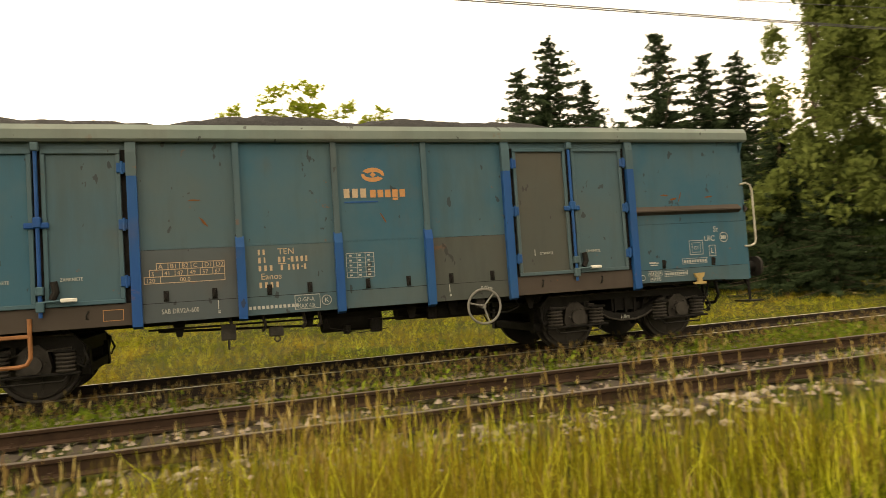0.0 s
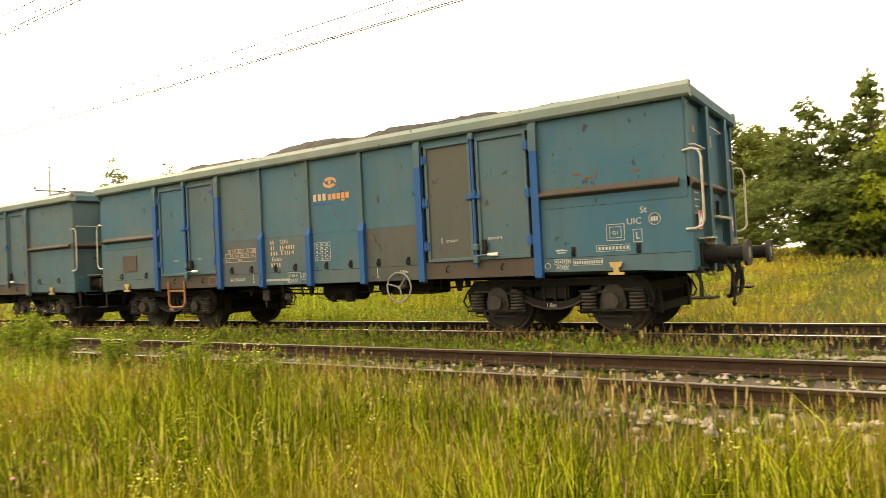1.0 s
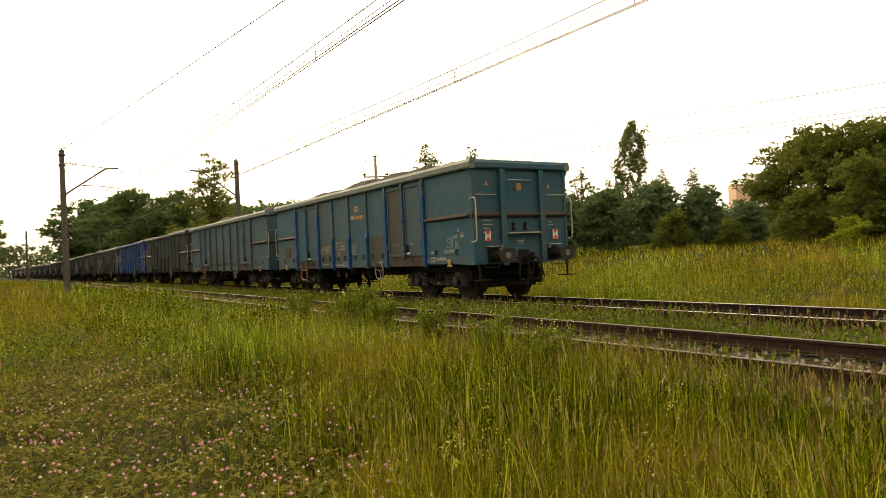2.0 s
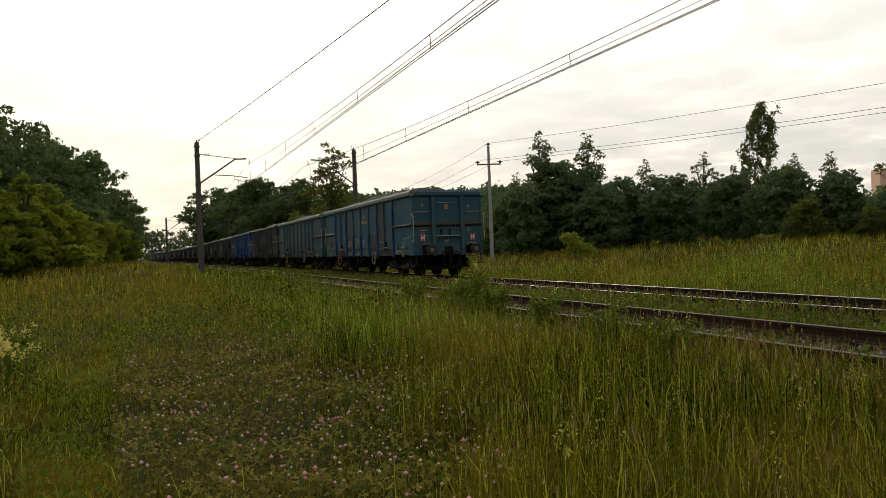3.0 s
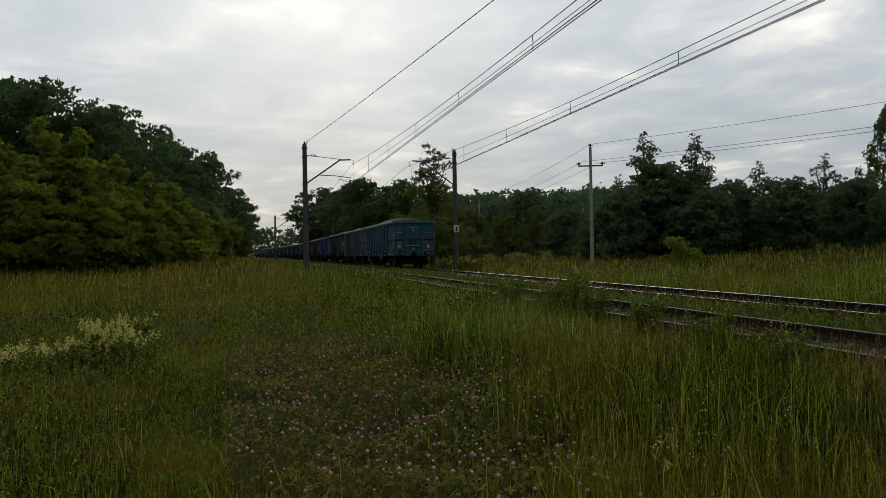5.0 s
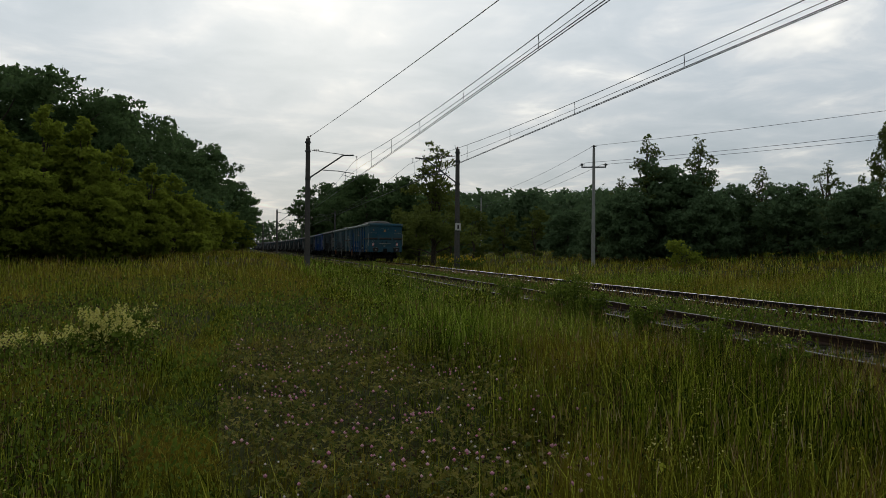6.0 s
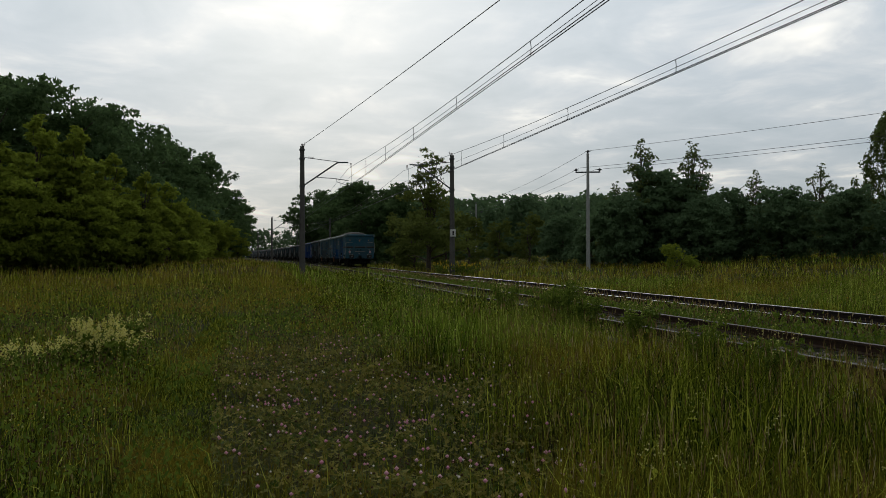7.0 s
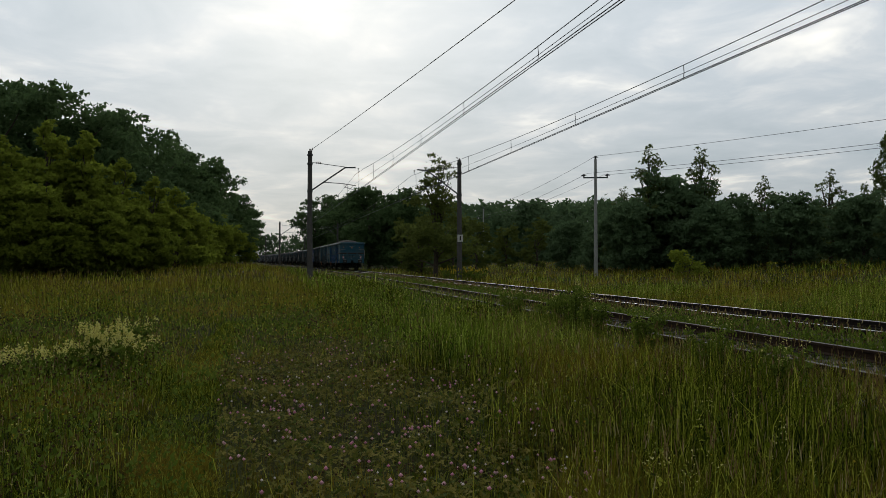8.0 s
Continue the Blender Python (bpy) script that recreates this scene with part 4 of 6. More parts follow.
def markings(w):
    """Lettering and marks on the near side and the rear end. Numbers and brand words stand as plain bars."""
    # emblem: two interlocking sickles, and the name as bars
    bm = B()
    for sgn in (1, -1):
        pts_o, pts_i = [], []
        for k in range(9):
            t = radians(150 - k * 20) if sgn > 0 else radians(-30 - k * 20)
            pts_o.append((0.155 * math.cos(t), 0.095 * math.sin(t)))
            pts_i.append((0.155 * math.cos(t) * 0.62 + sgn * 0.015, 0.095 * math.sin(t) * 0.40))
        va = [bm.verts.new((x, y, 0)) for x, y in pts_o]
        vb = [bm.verts.new((x, y, 0)) for x, y in pts_i]
        for k in range(8):
            bm.faces.new((va[k], va[k + 1], vb[k + 1], vb[k]))
    tube(bm, [(0, 0, 0), (0, 0, 0.001)], 0.04, 4)
    ob = part("emblem", bm, LETTER_O, w, "orange emblem of two sickles")
    ob.matrix_basis = on_side(6.06, 2.60, 0.006)
    bars([(0.11 * k, 0, 0.075, 0.12) for k in range(3)], on_side(6.46, 2.30, 0.005), w, LETTER_P, "name_bars", "pale peach name bars")
    bars([(0.10 * k, 0, 0.075, 0.10) for k in range(5)] + [(0.30, -0.04, 0.075, 0.03)], on_side(6.11, 2.30, 0.005), w, LETTER_O, "name_bars", "orange name bars")
    bars([(0, 0, 0.45, 0.018)], on_side(6.46, 2.235, 0.005), w, BLUE, "name_underline")
    # running number as bars, with the readable words
    for z, row in ((1.61, (0.04, 0.04)), (1.51, (0.05, 0.03)), (1.41, (0.05, 0.05, 0.05)), (1.20, (0.05, 0.05, 0.05, 0.05))):
        x, rows = 0.0, []
        for k in row:
            rows.append((x, 0, k * 0.62, 0.07))
            x += k + 0.018
        if z == 1.41:
            rows += [(0.27, 0, 0.028, 0.07), (0.36, 0, 0.025, 0.07), (0.415, 0, 0.025, 0.07), (0.47, 0, 0.025, 0.07), (0.52, 0.03, 0.03, 0.014), (0.56, 0, 0.025, 0.07)]
        if z == 1.51:
            rows += [(0.24, 0, 0.031, 0.07), (0.30, 0, 0.028, 0.07), (0.36, 0.03, 0.03, 0.014), (0.40, 0, 0.031, 0.07), (0.46, 0, 0.031, 0.07), (0.52, 0, 0.031, 0.07), (0.58, 0, 0.025, 0.07), (0.24, -0.022, 0.10, 0.01)]
        bars(rows, on_side(7.58, z), w, LETTER_P, "number_bars", "pale running-number bars")
    letters("TEN", 0.11, on_side(7.34, 1.61), w, LETTER_P)
    letters("Eanos", 0.11, on_side(7.56, 1.305), w, LETTER_P)
    # load table
    t = frame_bars(0.0, 0.0, 0.92, 0.085) + frame_bars(0.06, 0.078, 0.86, 0.09) + frame_bars(0.14, 0.16, 0.78, 0.085)
    t += [(0.14 + 0.13 * k, 0.16, 0.007, 0.085) for k in range(1, 6)] + [(0.06 + 0.143 * k, 0.078, 0.007, 0.09) for k in range(1, 6)] + [(0.18, 0.0, 0.007, 0.085)]
    bars(t, on_side(8.90, 1.33), w, LETTER_P, "load_table", "pale framed load table")
    for k, ch in enumerate(("A", "B1", "B2", "C", "D1", "D2")):
        letters(ch, 0.075, on_side(8.90 - 0.165 - 0.13 * k, 1.508), w, LETTER_P)
    for k, ch in enumerate(("S", "41", "47", "49", "57", "67")):
        letters(ch, 0.07, on_side(8.90 - 0.085 - 0.143 * k, 1.425), w, LETTER_P)
    letters("120", 0.07, on_side(8.88, 1.345), w, LETTER_P)
    letters("00.0", 0.07, on_side(8.50, 1.345), w, LETTER_P)
    # small framed table
    t = frame_bars(0, 0, 0.37, 0.32, 0.007) + [(0.14, 0, 0.006, 0.32), (0.25, 0, 0.006, 0.32)] + [(0, 0.064 * k, 0.37, 0.005) for k in (1, 2, 3, 4)]
    for r in range(5):
        for c in range(3):
            t.append((0.04 + 0.12 * c, 0.02 + 0.064 * r, 0.035, 0.022))
    bars(t, on_side(6.48, 1.26), w, LETTER, "brake_table", "white framed brake table")
    # low row
    letters("SAB DRV2A-600", 0.085, on_side(8.72, 0.965, 0.008), w, LETTER, stretch=0.72)
    bars(frame_bars(0, 0, 0.32, 0.18, 0.007), on_side(7.16, 0.905, 0.008), w, LETTER, "brake_frame", "white framed marking")
    letters("O-GP-A", 0.08, on_side(7.13, 1.00, 0.008), w, LETTER, stretch=0.8)
    letters("MAX 63t", 0.08, on_side(7.13, 0.92, 0.008), w, LETTER, stretch=0.75)
    bm = B()
    ring(bm, (0, 0, 0), (0, 0, 1), 0.06, 0.005, 20, 4)
    ob = part("circle_mark", bm, LETTER, w)
    ob.matrix_basis = on_side(6.76, 1.0, 0.01)
    letters("K", 0.08, on_side(6.785, 0.975, 0.008), w, LETTER)
    bars([(0.052 * k, 0, 0.034, 0.04) for k in range(12)], on_side(7.72, 0.94, 0.008), w, LETTER, "number_bars")
    letters("-9.00m-", 0.085, on_side(4.66, 0.98, 0.008), w, LETTER, stretch=0.75)
    for y in (5.10, 8.08):
        bars([(0, 0.05, 0.012, 0.11), (0, 0, 0.03, 0.012), (0, 0.02, 0.03, 0.012)], on_side(y, 0.93, 0.008), w, LETTER, "axle_mark")
    # doors
    letters("OTWARTE", 0.055, on_side(3.72, 1.42, 0.018), w, LETTER, stretch=0.8)
    bars([(0, 0, 0.012, 0.09)], on_side(3.80, 1.41, 0.018), w, LETTER, "arrow_mark")
    letters("ZAMKNIETE", 0.055, on_side(2.98, 1.42, 0.018), w, LETTER, stretch=0.8)
    letters("ZAMKNIETE", 0.055, on_side(9.78, 1.42, 0.018), w, LETTER, stretch=0.8)
    letters("OTWARTE", 0.055, on_side(10.5, 1.42, 0.018), w, LETTER, stretch=0.8)
    bars(frame_bars(0, 0, 0.22, 0.13, 0.006), on_side(9.35, 0.93, 0.018), w, LETTER_O, "label_frame")
    # rear bay
    letters("St", 0.12, on_side(0.72, 1.63, 0.007), w, LETTER)
    letters("UIC", 0.12, on_side(0.90, 1.49, 0.007), w, LETTER)
    bm = B()
    ring(bm, (0, 0, 0), (0, 0, 1), 0.075, 0.005, 22, 4)
    ob = part("circle_mark", bm, LETTER, w)
    ob.matrix_basis = on_side(0.53, 1.54, 0.01)
    bars([(0, 0, 0.025, 0.06), (0.035, 0, 0.025, 0.06), (0.07, 0, 0.02, 0.06)], on_side(0.58, 1.51, 0.008), w, LETTER, "circle_letters")
    bars(frame_bars(0, 0, 0.25, 0.22, 0.008) + frame_bars(0.045, 0.035, 0.16, 0.15, 0.006), on_side(1.18, 1.29, 0.007), w, LETTER, "gauge_frame", "white double-framed mark")
    letters("G1", 0.075, on_side(1.10, 1.37, 0.007), w, LETTER)
    bars(frame_bars(0, 0, 0.12, 0.17, 0.007), on_side(0.82, 1.255, 0.007), w, LETTER, "letter_frame")
    letters("L", 0.12, on_side(0.79, 1.30, 0.007), w, LETTER)
    bars(frame_bars(0, 0, 0.46, 0.085, 0.005) + [(0.03 + 0.048 * k, 0.02, 0.03, 0.042) for k in range(9)], on_side(1.33, 1.155, 0.007), w, LETTER, "inspection_bars")
    bars(frame_bars(0, 0, 0.42, 0.08, 0.005) + [(0.02 + 0.034 * k, 0.018, 0.022, 0.04) for k in range(12)], on_side(1.67, 0.985, 0.008), w, LETTER, "inspection_bars")
    for r, n in ((0.08, 4), (0.0, 3)):
        bars([q for k in range(n) for q in frame_bars(0.062 * k, r, 0.058, 0.07, 0.005)] + [(0.018 + 0.062 * k, r + 0.02, 0.02, 0.032) for k in range(n)], on_side(1.95 - (0.03 if n == 3 else 0), 0.93, 0.008), w, LETTER, "small_boxes")
    bm = B()
    ring(bm, (0, 0, 0), (0, 0, 1), 0.04, 0.005, 18, 4)
    ob = part("circle_mark", bm, LETTER, w)
    ob.matrix_basis = on_side(2.05, 0.99, 0.01)
    bars([(0, 0.03, 0.17, 0.014), (0.02, 0, 0.13, 0.014), (0.0, 0.045, 0.12, 0.01)], on_side(1.92, 1.16, 0.007), w, LETTER, "small_note")
    # rust scars on the rear bay and on the bays
    rs = random.Random(9)
    for k in range(7):
        bm = B()
        a, b = rs.uniform(0.05, 0.11), rs.uniform(0.010, 0.022)
        pts = [(a * math.cos(t * math.pi / 5) * rs.uniform(0.7, 1.2), b * math.sin(t * math.pi / 5) * rs.uniform(0.6, 1.3)) for t in range(10)]
        vs = [bm.verts.new((x, y, 0)) for x, y in pts]
        bm.faces.new(vs)
        ob = part("rust_scar", bm, RUST, w, "orange-brown rust scar")
        y, z = ((1.55, 2.22), (1.40, 2.16), (1.28, 2.19), (0.75, 2.18), (8.3, 2.32), (8.2, 2.05), (5.95, 2.02))[k]
        ob.matrix_basis = on_side(y, z, 0.003) @ pose(0, 0, 0, 0, 0, (0, 10, 70, 3, 0, -50, -60)[k])
    # rear end: tail signs, warning triangles, small writing
    ye = -0.0 + 0.10 - 0.0
    for x in (-1.02, 0.99):
        sg = new("tail_sign")
        sg.parent = w
        sg.matrix_basis = on_end(x, 1.50, 0.055)
        tagged(sg, "white and red tail marker plate")
        bm = B()
        box(bm, -0.08, 0.08, -0.12, 0.12, -0.003, 0.003)
        part("plate", bm, WHITE, sg)
        for sy in (-1, 1):
            bm = B()
            vs = [bm.verts.new(p) for p in ((-0.076, sy * 0.116, 0.005), (0.076, sy * 0.116, 0.005), (0.0, sy * 0.008, 0.005))]
            bm.faces.new(vs if sy < 0 else vs[::-1])
            part("red_triangle", bm, RED, sg)
    for x, z in ((-0.98, 2.70), (0.86, 2.66)):
        bm = B()
        vs = [bm.verts.new(p) for p in ((-0.06, -0.05, 0), (0.06, -0.05, 0), (0, 0.06, 0))]
        bm.faces.new(vs)
        ob = part("warning_triangle", bm, LETTER_O, w, "faded orange warning triangle")
        ob.matrix_basis = on_end(x, z, 0.092)
    bars([(0, 0, 0.13, 0.17)], on_end(-0.10, 2.55, 0.094), w, LETTER_O, "warning_label", "faded orange label")
    bars([(0.0, 0.09 * k, (0.26, 0.22, 0.28, 0.24, 0.10)[k], 0.016) for k in range(5)], on_end(-1.12, 1.60 - 0.02, 0.094), w, LETTER, "end_note")
    bars([(0.0, 0.07 * k, (0.18, 0.13)[k], 0.016) for k in range(2)], on_end(0.80, 1.72, 0.094), w, LETTER, "end_note")
    bars(frame_bars(0, 0, 0.20, 0.13, 0.007) + [(0.04 + 0.035 * k, 0.04, 0.025, 0.05) for k in range(4)], on_end(-0.16, 1.30, 0.094), w, LETTER, "maker_mark")


RUST = plain("orange_rust", (0.13, 0.048, 0.016), 0.85, 0.0, 0.4, 20)
markings(LAST)
# the crate-like label box on the rear wagon's far bay
bm = B()
box(bm, -PLATE - 0.02, -PLATE - 0.003, 11.75, 12.25, 1.28, 1.62)
part("document_holder", bm, RUSTY, LAST, "rusty document holder plate")

# ---- trees ----


def leaf_cloud(rg, centres, radii, n, size, flat=0.6, up=0.0, droop=0.0, long=1.0):
    """Leaves as small pointed blades on the shells of many clumps. Returns points and faces."""
    centres, radii = np.array(centres, float), np.array(radii, float)
    wts = radii[:, 0] * radii[:, 2]
    pick = rg.choice(len(centres), n, p=wts / wts.sum())
    d = rg.normal(size=(n, 3))
    d /= np.linalg.norm(d, axis=1)[:, None]
    d[:, 2] = np.where(d[:, 2] < -0.35, -d[:, 2], d[:, 2])
    rad = rg.uniform(0.25, 1.0, n) ** 0.5 * (1 + rg.normal(0, 0.14, n))
    c = centres[pick] + d * radii[pick] * rad[:, None]
    nrm = d * flat + rg.normal(size=(n, 3)) * 0.8
    nrm[:, 2] += up
    nrm /= np.linalg.norm(nrm, axis=1)[:, None]
    a = np.cross(nrm, rg.normal(size=(n, 3)))
    a[:, 2] -= droop
    a /= np.linalg.norm(a, axis=1)[:, None]
    b = np.cross(nrm, a)
    s = size * rg.uniform(0.6, 1.4, n)[:, None]
    v = np.stack([c + a * s * long, c - a * s * 0.7 * long + b * s * 0.75, c - a * s * 0.7 * long - b * s * 0.75], 1).reshape(-1, 3)
    return v, np.arange(3 * n).reshape(-1, 3)


def limb(bm, p0, p1, r0, r1, sag, rg, n=5, k=6):
    p0, p1 = Vector(p0), Vector(p1)
    pts, rs = [], []
    for i in range(n):
        t = i / (n - 1)
        q = p0.lerp(p1, t) + Vector((rg.normal(0, 0.04), rg.normal(0, 0.04), sag * math.sin(math.pi * t))) * (p1 - p0).length * (0.6 if 0 < i < n - 1 else 0)
        pts.append(q)
        rs.append(r0 + (r1 - r0) * t)
    tube(bm, pts, rs, k)


def broadleaf(seed, height, spread, mat, bark, leaves=5200, size=0.17, clumps=26, low=0.12, crown="round"):
    """A broad-leaved tree: trunk, limbs and a crown of clumps with gaps and an uneven outline."""
    rg = np.random.RandomState(seed)
    t = thing("tree")
    bm = B()
    limb(bm, (0, 0, -0.3), (rg.normal(0, 0.3), rg.normal(0, 0.3), height * 0.72), height * 0.022, height * 0.006, 0.03, rg, 7, 8)
    cs, rs = [], []
    for i in range(clumps):
        f = low + ((0.98 if crown == "tall" else 0.93) - low) * (i + rg.uniform(0, 1)) / clumps
        if crown == "round":
            wide = math.sqrt(max(0.05, 1 - ((f - 0.45) / 0.58) ** 2))
        elif crown == "tall":
            wide = (1.02 - f) ** 0.75
        else:
            wide = 0.55 + 0.45 * (1 - f)
        a = rg.uniform(0, 2 * math.pi)
        rr = spread * wide * rg.uniform(0.25, 0.85)
        r = spread * rg.uniform(0.26, 0.46) * (0.55 + 0.45 * wide)
        if crown == "tall":
            r *= 0.30 + 0.80 * wide
        c = (rr * math.cos(a), rr * math.sin(a), height * f)
        cs.append(c)
        rs.append((r, r, r * rg.uniform(0.7, 1.0)))
        if i % 2 == 0:
            limb(bm, (0, 0, max(0.5, height * f * 0.6)), c, height * 0.008, height * 0.002, 0.08, rg, 5, 5)
    part("trunk", bm, bark, t)
    # every clump breaks up into smaller sprays round it, so that the outline is ragged and has gaps
    cs2, rs2 = [], []
    for c, r in zip(cs, rs):
        cs2.append(c)
        rs2.append(tuple(0.66 * q for q in r))
        for k in range(9):
            d = rg.normal(size=3)
            d[2] = abs(d[2]) * 0.9 - 0.25
            d /= np.linalg.norm(d)
            q = r[0] * rg.uniform(0.18, 0.42)
            e = rg.uniform(0.7, 1.12)
            cs2.append((c[0] + d[0] * r[0] * e, c[1] + d[1] * r[1] * e, c[2] + d[2] * r[2] * e))
            rs2.append((q, q, q * rg.uniform(0.5, 1.0)))
    v, f = leaf_cloud(rg, cs2, rs2, int(leaves * 1.9), size * 0.80)
    cr = new("crown", arrays_mesh("crown", v, f, mat))
    cr.parent = t
    return t


def spruce(seed, height, spread, mat, leaves=5200):
    """A spruce: drooping whorls of boughs round a straight trunk, ragged at the edge."""
    rg = np.random.RandomState(seed)
    t = thing("spruce")
    bm = B()
    limb(bm, (0, 0, -0.3), (0, 0, height * 0.99), height * 0.014, 0.01, 0, rg, 6, 7)
    cs, rs = [], []
    n = 150
    for i in range(n):
        f = 0.06 + 0.94 * ((i + rg.uniform(0, 1)) / n) ** 0.9
        reach = spread * (1.03 - f) ** 0.85 * rg.uniform(0.45, 1.12)
        a = i * 2.4 + rg.uniform(-0.4, 0.4)
        rise = rg.uniform(0.06, 0.16)
        for q in np.linspace(0.15, 1.0, 7):
            # boughs sag, then lift again at the tip
            z = height * f - reach * (0.55 * q - 0.38 * q * q) + rise * q
            cs.append((reach * q * math.cos(a), reach * q * math.sin(a), z))
            w = 0.055 * reach * (1.25 - 0.8 * q) + 0.05
            rs.append((w * 1.3, w * 1.3, w * 0.9))
        if i % 2 == 0:
            limb(bm, (0, 0, height * f), (reach * math.cos(a), reach * math.sin(a), height * f - reach * 0.17 + rise), 0.03, 0.008, -0.05, rg, 4, 4)
    part("trunk", bm, BARK, t)
    v, f = leaf_cloud(rg, cs, rs, leaves * 2, 0.10, 0.2, 0.3, 0.7, 1.9)
    cr = new("crown", arrays_mesh("crown", v, f, mat))
    cr.parent = t
    return t


def birch_tree(seed, height, spread, leaves=3000, mat=None):
    """A birch with a pale trunk and hanging sprays."""
    rg = np.random.RandomState(seed)
    t = thing("birch")
    bm = B()
    limb(bm, (0, 0, -0.3), (0.3, 0.1, height * 0.97), height * 0.013, 0.02, 0.01, rg, 7, 7)
    cs, rs = [], []
    for i in range(44):
        f = 0.25 + 0.75 * i / 44
        a = rg.uniform(0, 2 * math.pi)
        reach = spread * (1.12 - f) ** 0.55 * rg.uniform(0.2, 1.0)
        c = (reach * math.cos(a), reach * math.sin(a), height * f)
        if i % 2 == 0:
            limb(bm, (0.3 * f, 0.1 * f, height * f * 0.86), c, 0.045, 0.01, 0.1, rg, 4, 4)
        for q in range(3):
            w = spread * rg.uniform(0.08, 0.16)
            cs.append((c[0] + rg.normal(0, 0.25), c[1] + rg.normal(0, 0.25), c[2] - q * 0.55))
            rs.append((w, w, w * 2.2))
    part("trunk", bm, BIRCHBARK if height < 14 else BARK, t)
    v, f = leaf_cloud(rg, cs, rs, int(leaves * 1.9), 0.10, 0.3, 0.0, 0.8, 1.3)
    cr = new("crown", arrays_mesh("crown", v, f, mat or BIRCH))
    cr.parent = t
    return t


def place(az, dist):
    """A spot on the meadow by its bearing (degrees left of the track's direction) and distance from the origin."""
    x, y = -dist * math.sin(radians(az)), dist * math.cos(radians(az))
    return x, y, float(ground_z(x, y)) - 0.1


def plant(proto, spots, label, group):
    """The first spot takes the tree itself, the others copies; each is turned and scaled on its own."""
    rnd = random.Random(len(spots) * 7 + len(label))
    kind = "tree"
    for i, (az, dist, sc) in enumerate(spots):
        m = pose(*place(az, dist), 0, 0, rnd.uniform(0, 360))
        ob = proto
        if i:
            ob = copy_thing(proto, m)
        ob.matrix_basis = m @ Matrix.Diagonal((sc * rnd.uniform(0.92, 1.1), sc * rnd.uniform(0.92, 1.1), sc, 1))
        tagged(ob, label, kind, group=group)


# tall dark oaks on the near side of the line, running away along it
plant(broadleaf(11, 14.3, 6.4, OAK, BARK, 8000, 0.26, 40), [(14.2, 62, 1.0), (19.0, 60, 0.93), (8.2, 84, 1.06), (2.6, 150, 1.05)], "tall dark green oak with a dense rounded crown", "oaks along the line")
plant(broadleaf(12, 14.3, 6.2, OAK, BARK, 8000, 0.26, 36), [(11.0, 68, 0.97), (16.8, 70, 1.12), (5.6, 100, 1.1), (4.2, 122, 1.1), (1.6, 190, 1.1), (0.9, 250, 1.1), (21.5, 72, 1.1)], "tall dark green oak with an uneven crown", "oaks along the line")
# lighter bushes in front of them
plant(broadleaf(21, 7.6, 3.4, MAPLE, BARK, 6500, 0.16, 36, 0.06, "tall"), [(15.0, 48, 1.22), (12.5, 48, 1.16), (10.3, 49, 0.98), (8.0, 50, 0.84), (6.2, 54, 0.80), (20.5, 46, 1.0), (17.6, 47, 1.05)], "yellow-green young tree, leafy to the ground", "young trees at the meadow")
plant(broadleaf(22, 6.6, 3.2, MAPLE, BARK, 6500, 0.16, 36, 0.05, "round"), [(16.4, 45, 0.80), (11.3, 46, 0.72), (13.8, 45, 0.62), (8.8, 48, 0.62), (5.4, 66, 0.8), (4.0, 84, 0.9), (2.6, 105, 0.9), (24.5, 44, 1.0), (1.2, 150, 0.9)], "green bushy young tree with dense foliage", "young trees at the meadow")
# group across the line, behind the poles
plant(broadleaf(31, 12.5, 5.0, OAK, BARK, 8000, 0.24, 40, 0.06), [(-4.7, 240, 1.92), (-6.0, 250, 1.75), (-8.7, 118, 1.15), (-7.2, 170, 1.42), (-11.2, 112, 1.05), (-10.0, 124, 0.98), (-6.6, 215, 1.70), (-12.6, 116, 0.85)], "dark green broad tree beyond the railway", "trees beyond the line")
plant(broadleaf(32, 10.8, 4.8, WILLOW, BARK, 4600, 0.14, 40, 0.14, "tall"), [(-14.2, 62, 1.04)], "slender pale green ash with an airy crown", "trees beyond the line")
plant(broadleaf(33, 8.0, 2.8, WILLOW, BARK, 5000, 0.14, 26, 0.05), [(-13.0, 66, 0.75), (-15.6, 70, 0.75), (-11.9, 82, 0.8), (-17.5, 84, 0.8), (-20.0, 88, 0.7), (-22.5, 84, 0.75)], "green bushy tree beside the railway", "trees beyond the line")
# right-hand wood edge
plant(birch_tree(41, 12.0, 2.9, 4200), [(-48.0, 68, 1.0)], "tall birch with hanging sprays", "birches")
plant(broadleaf(42, 11.6, 4.6, BIRCH, BARK, 5200, 0.14, 46, 0.08, "tall"), [(-31.5, 66, 1.0), (-35.2, 67, 0.95), (-39.6, 66, 0.68), (-44.0, 67, 0.70), (-29.4, 70, 0.70), (-52.6, 70, 0.65), (-50.2, 72, 0.68)], "slim young tree with a pointed airy top", "young trees at the wood edge")
plant(broadleaf(43, 6.6, 3.3, FARLEAF, BARK, 5600, 0.19, 40, 0.04), [(-32.2, 66, 1.28), (-34.4, 66, 1.12), (-27.5, 70, 0.8), (-30.0, 62, 0.95), (-33.0, 64, 1.0), (-36.5, 62, 0.85), (-38.0, 66, 0.95), (-41.5, 63, 0.9), (-46.0, 63, 0.85), (-49.8, 62, 0.85), (-53.4, 62, 0.75), (-56.5, 60, 0.5), (-25.2, 78, 0.8)], "dark green bushy tree at the wood edge", "young trees at the wood edge")
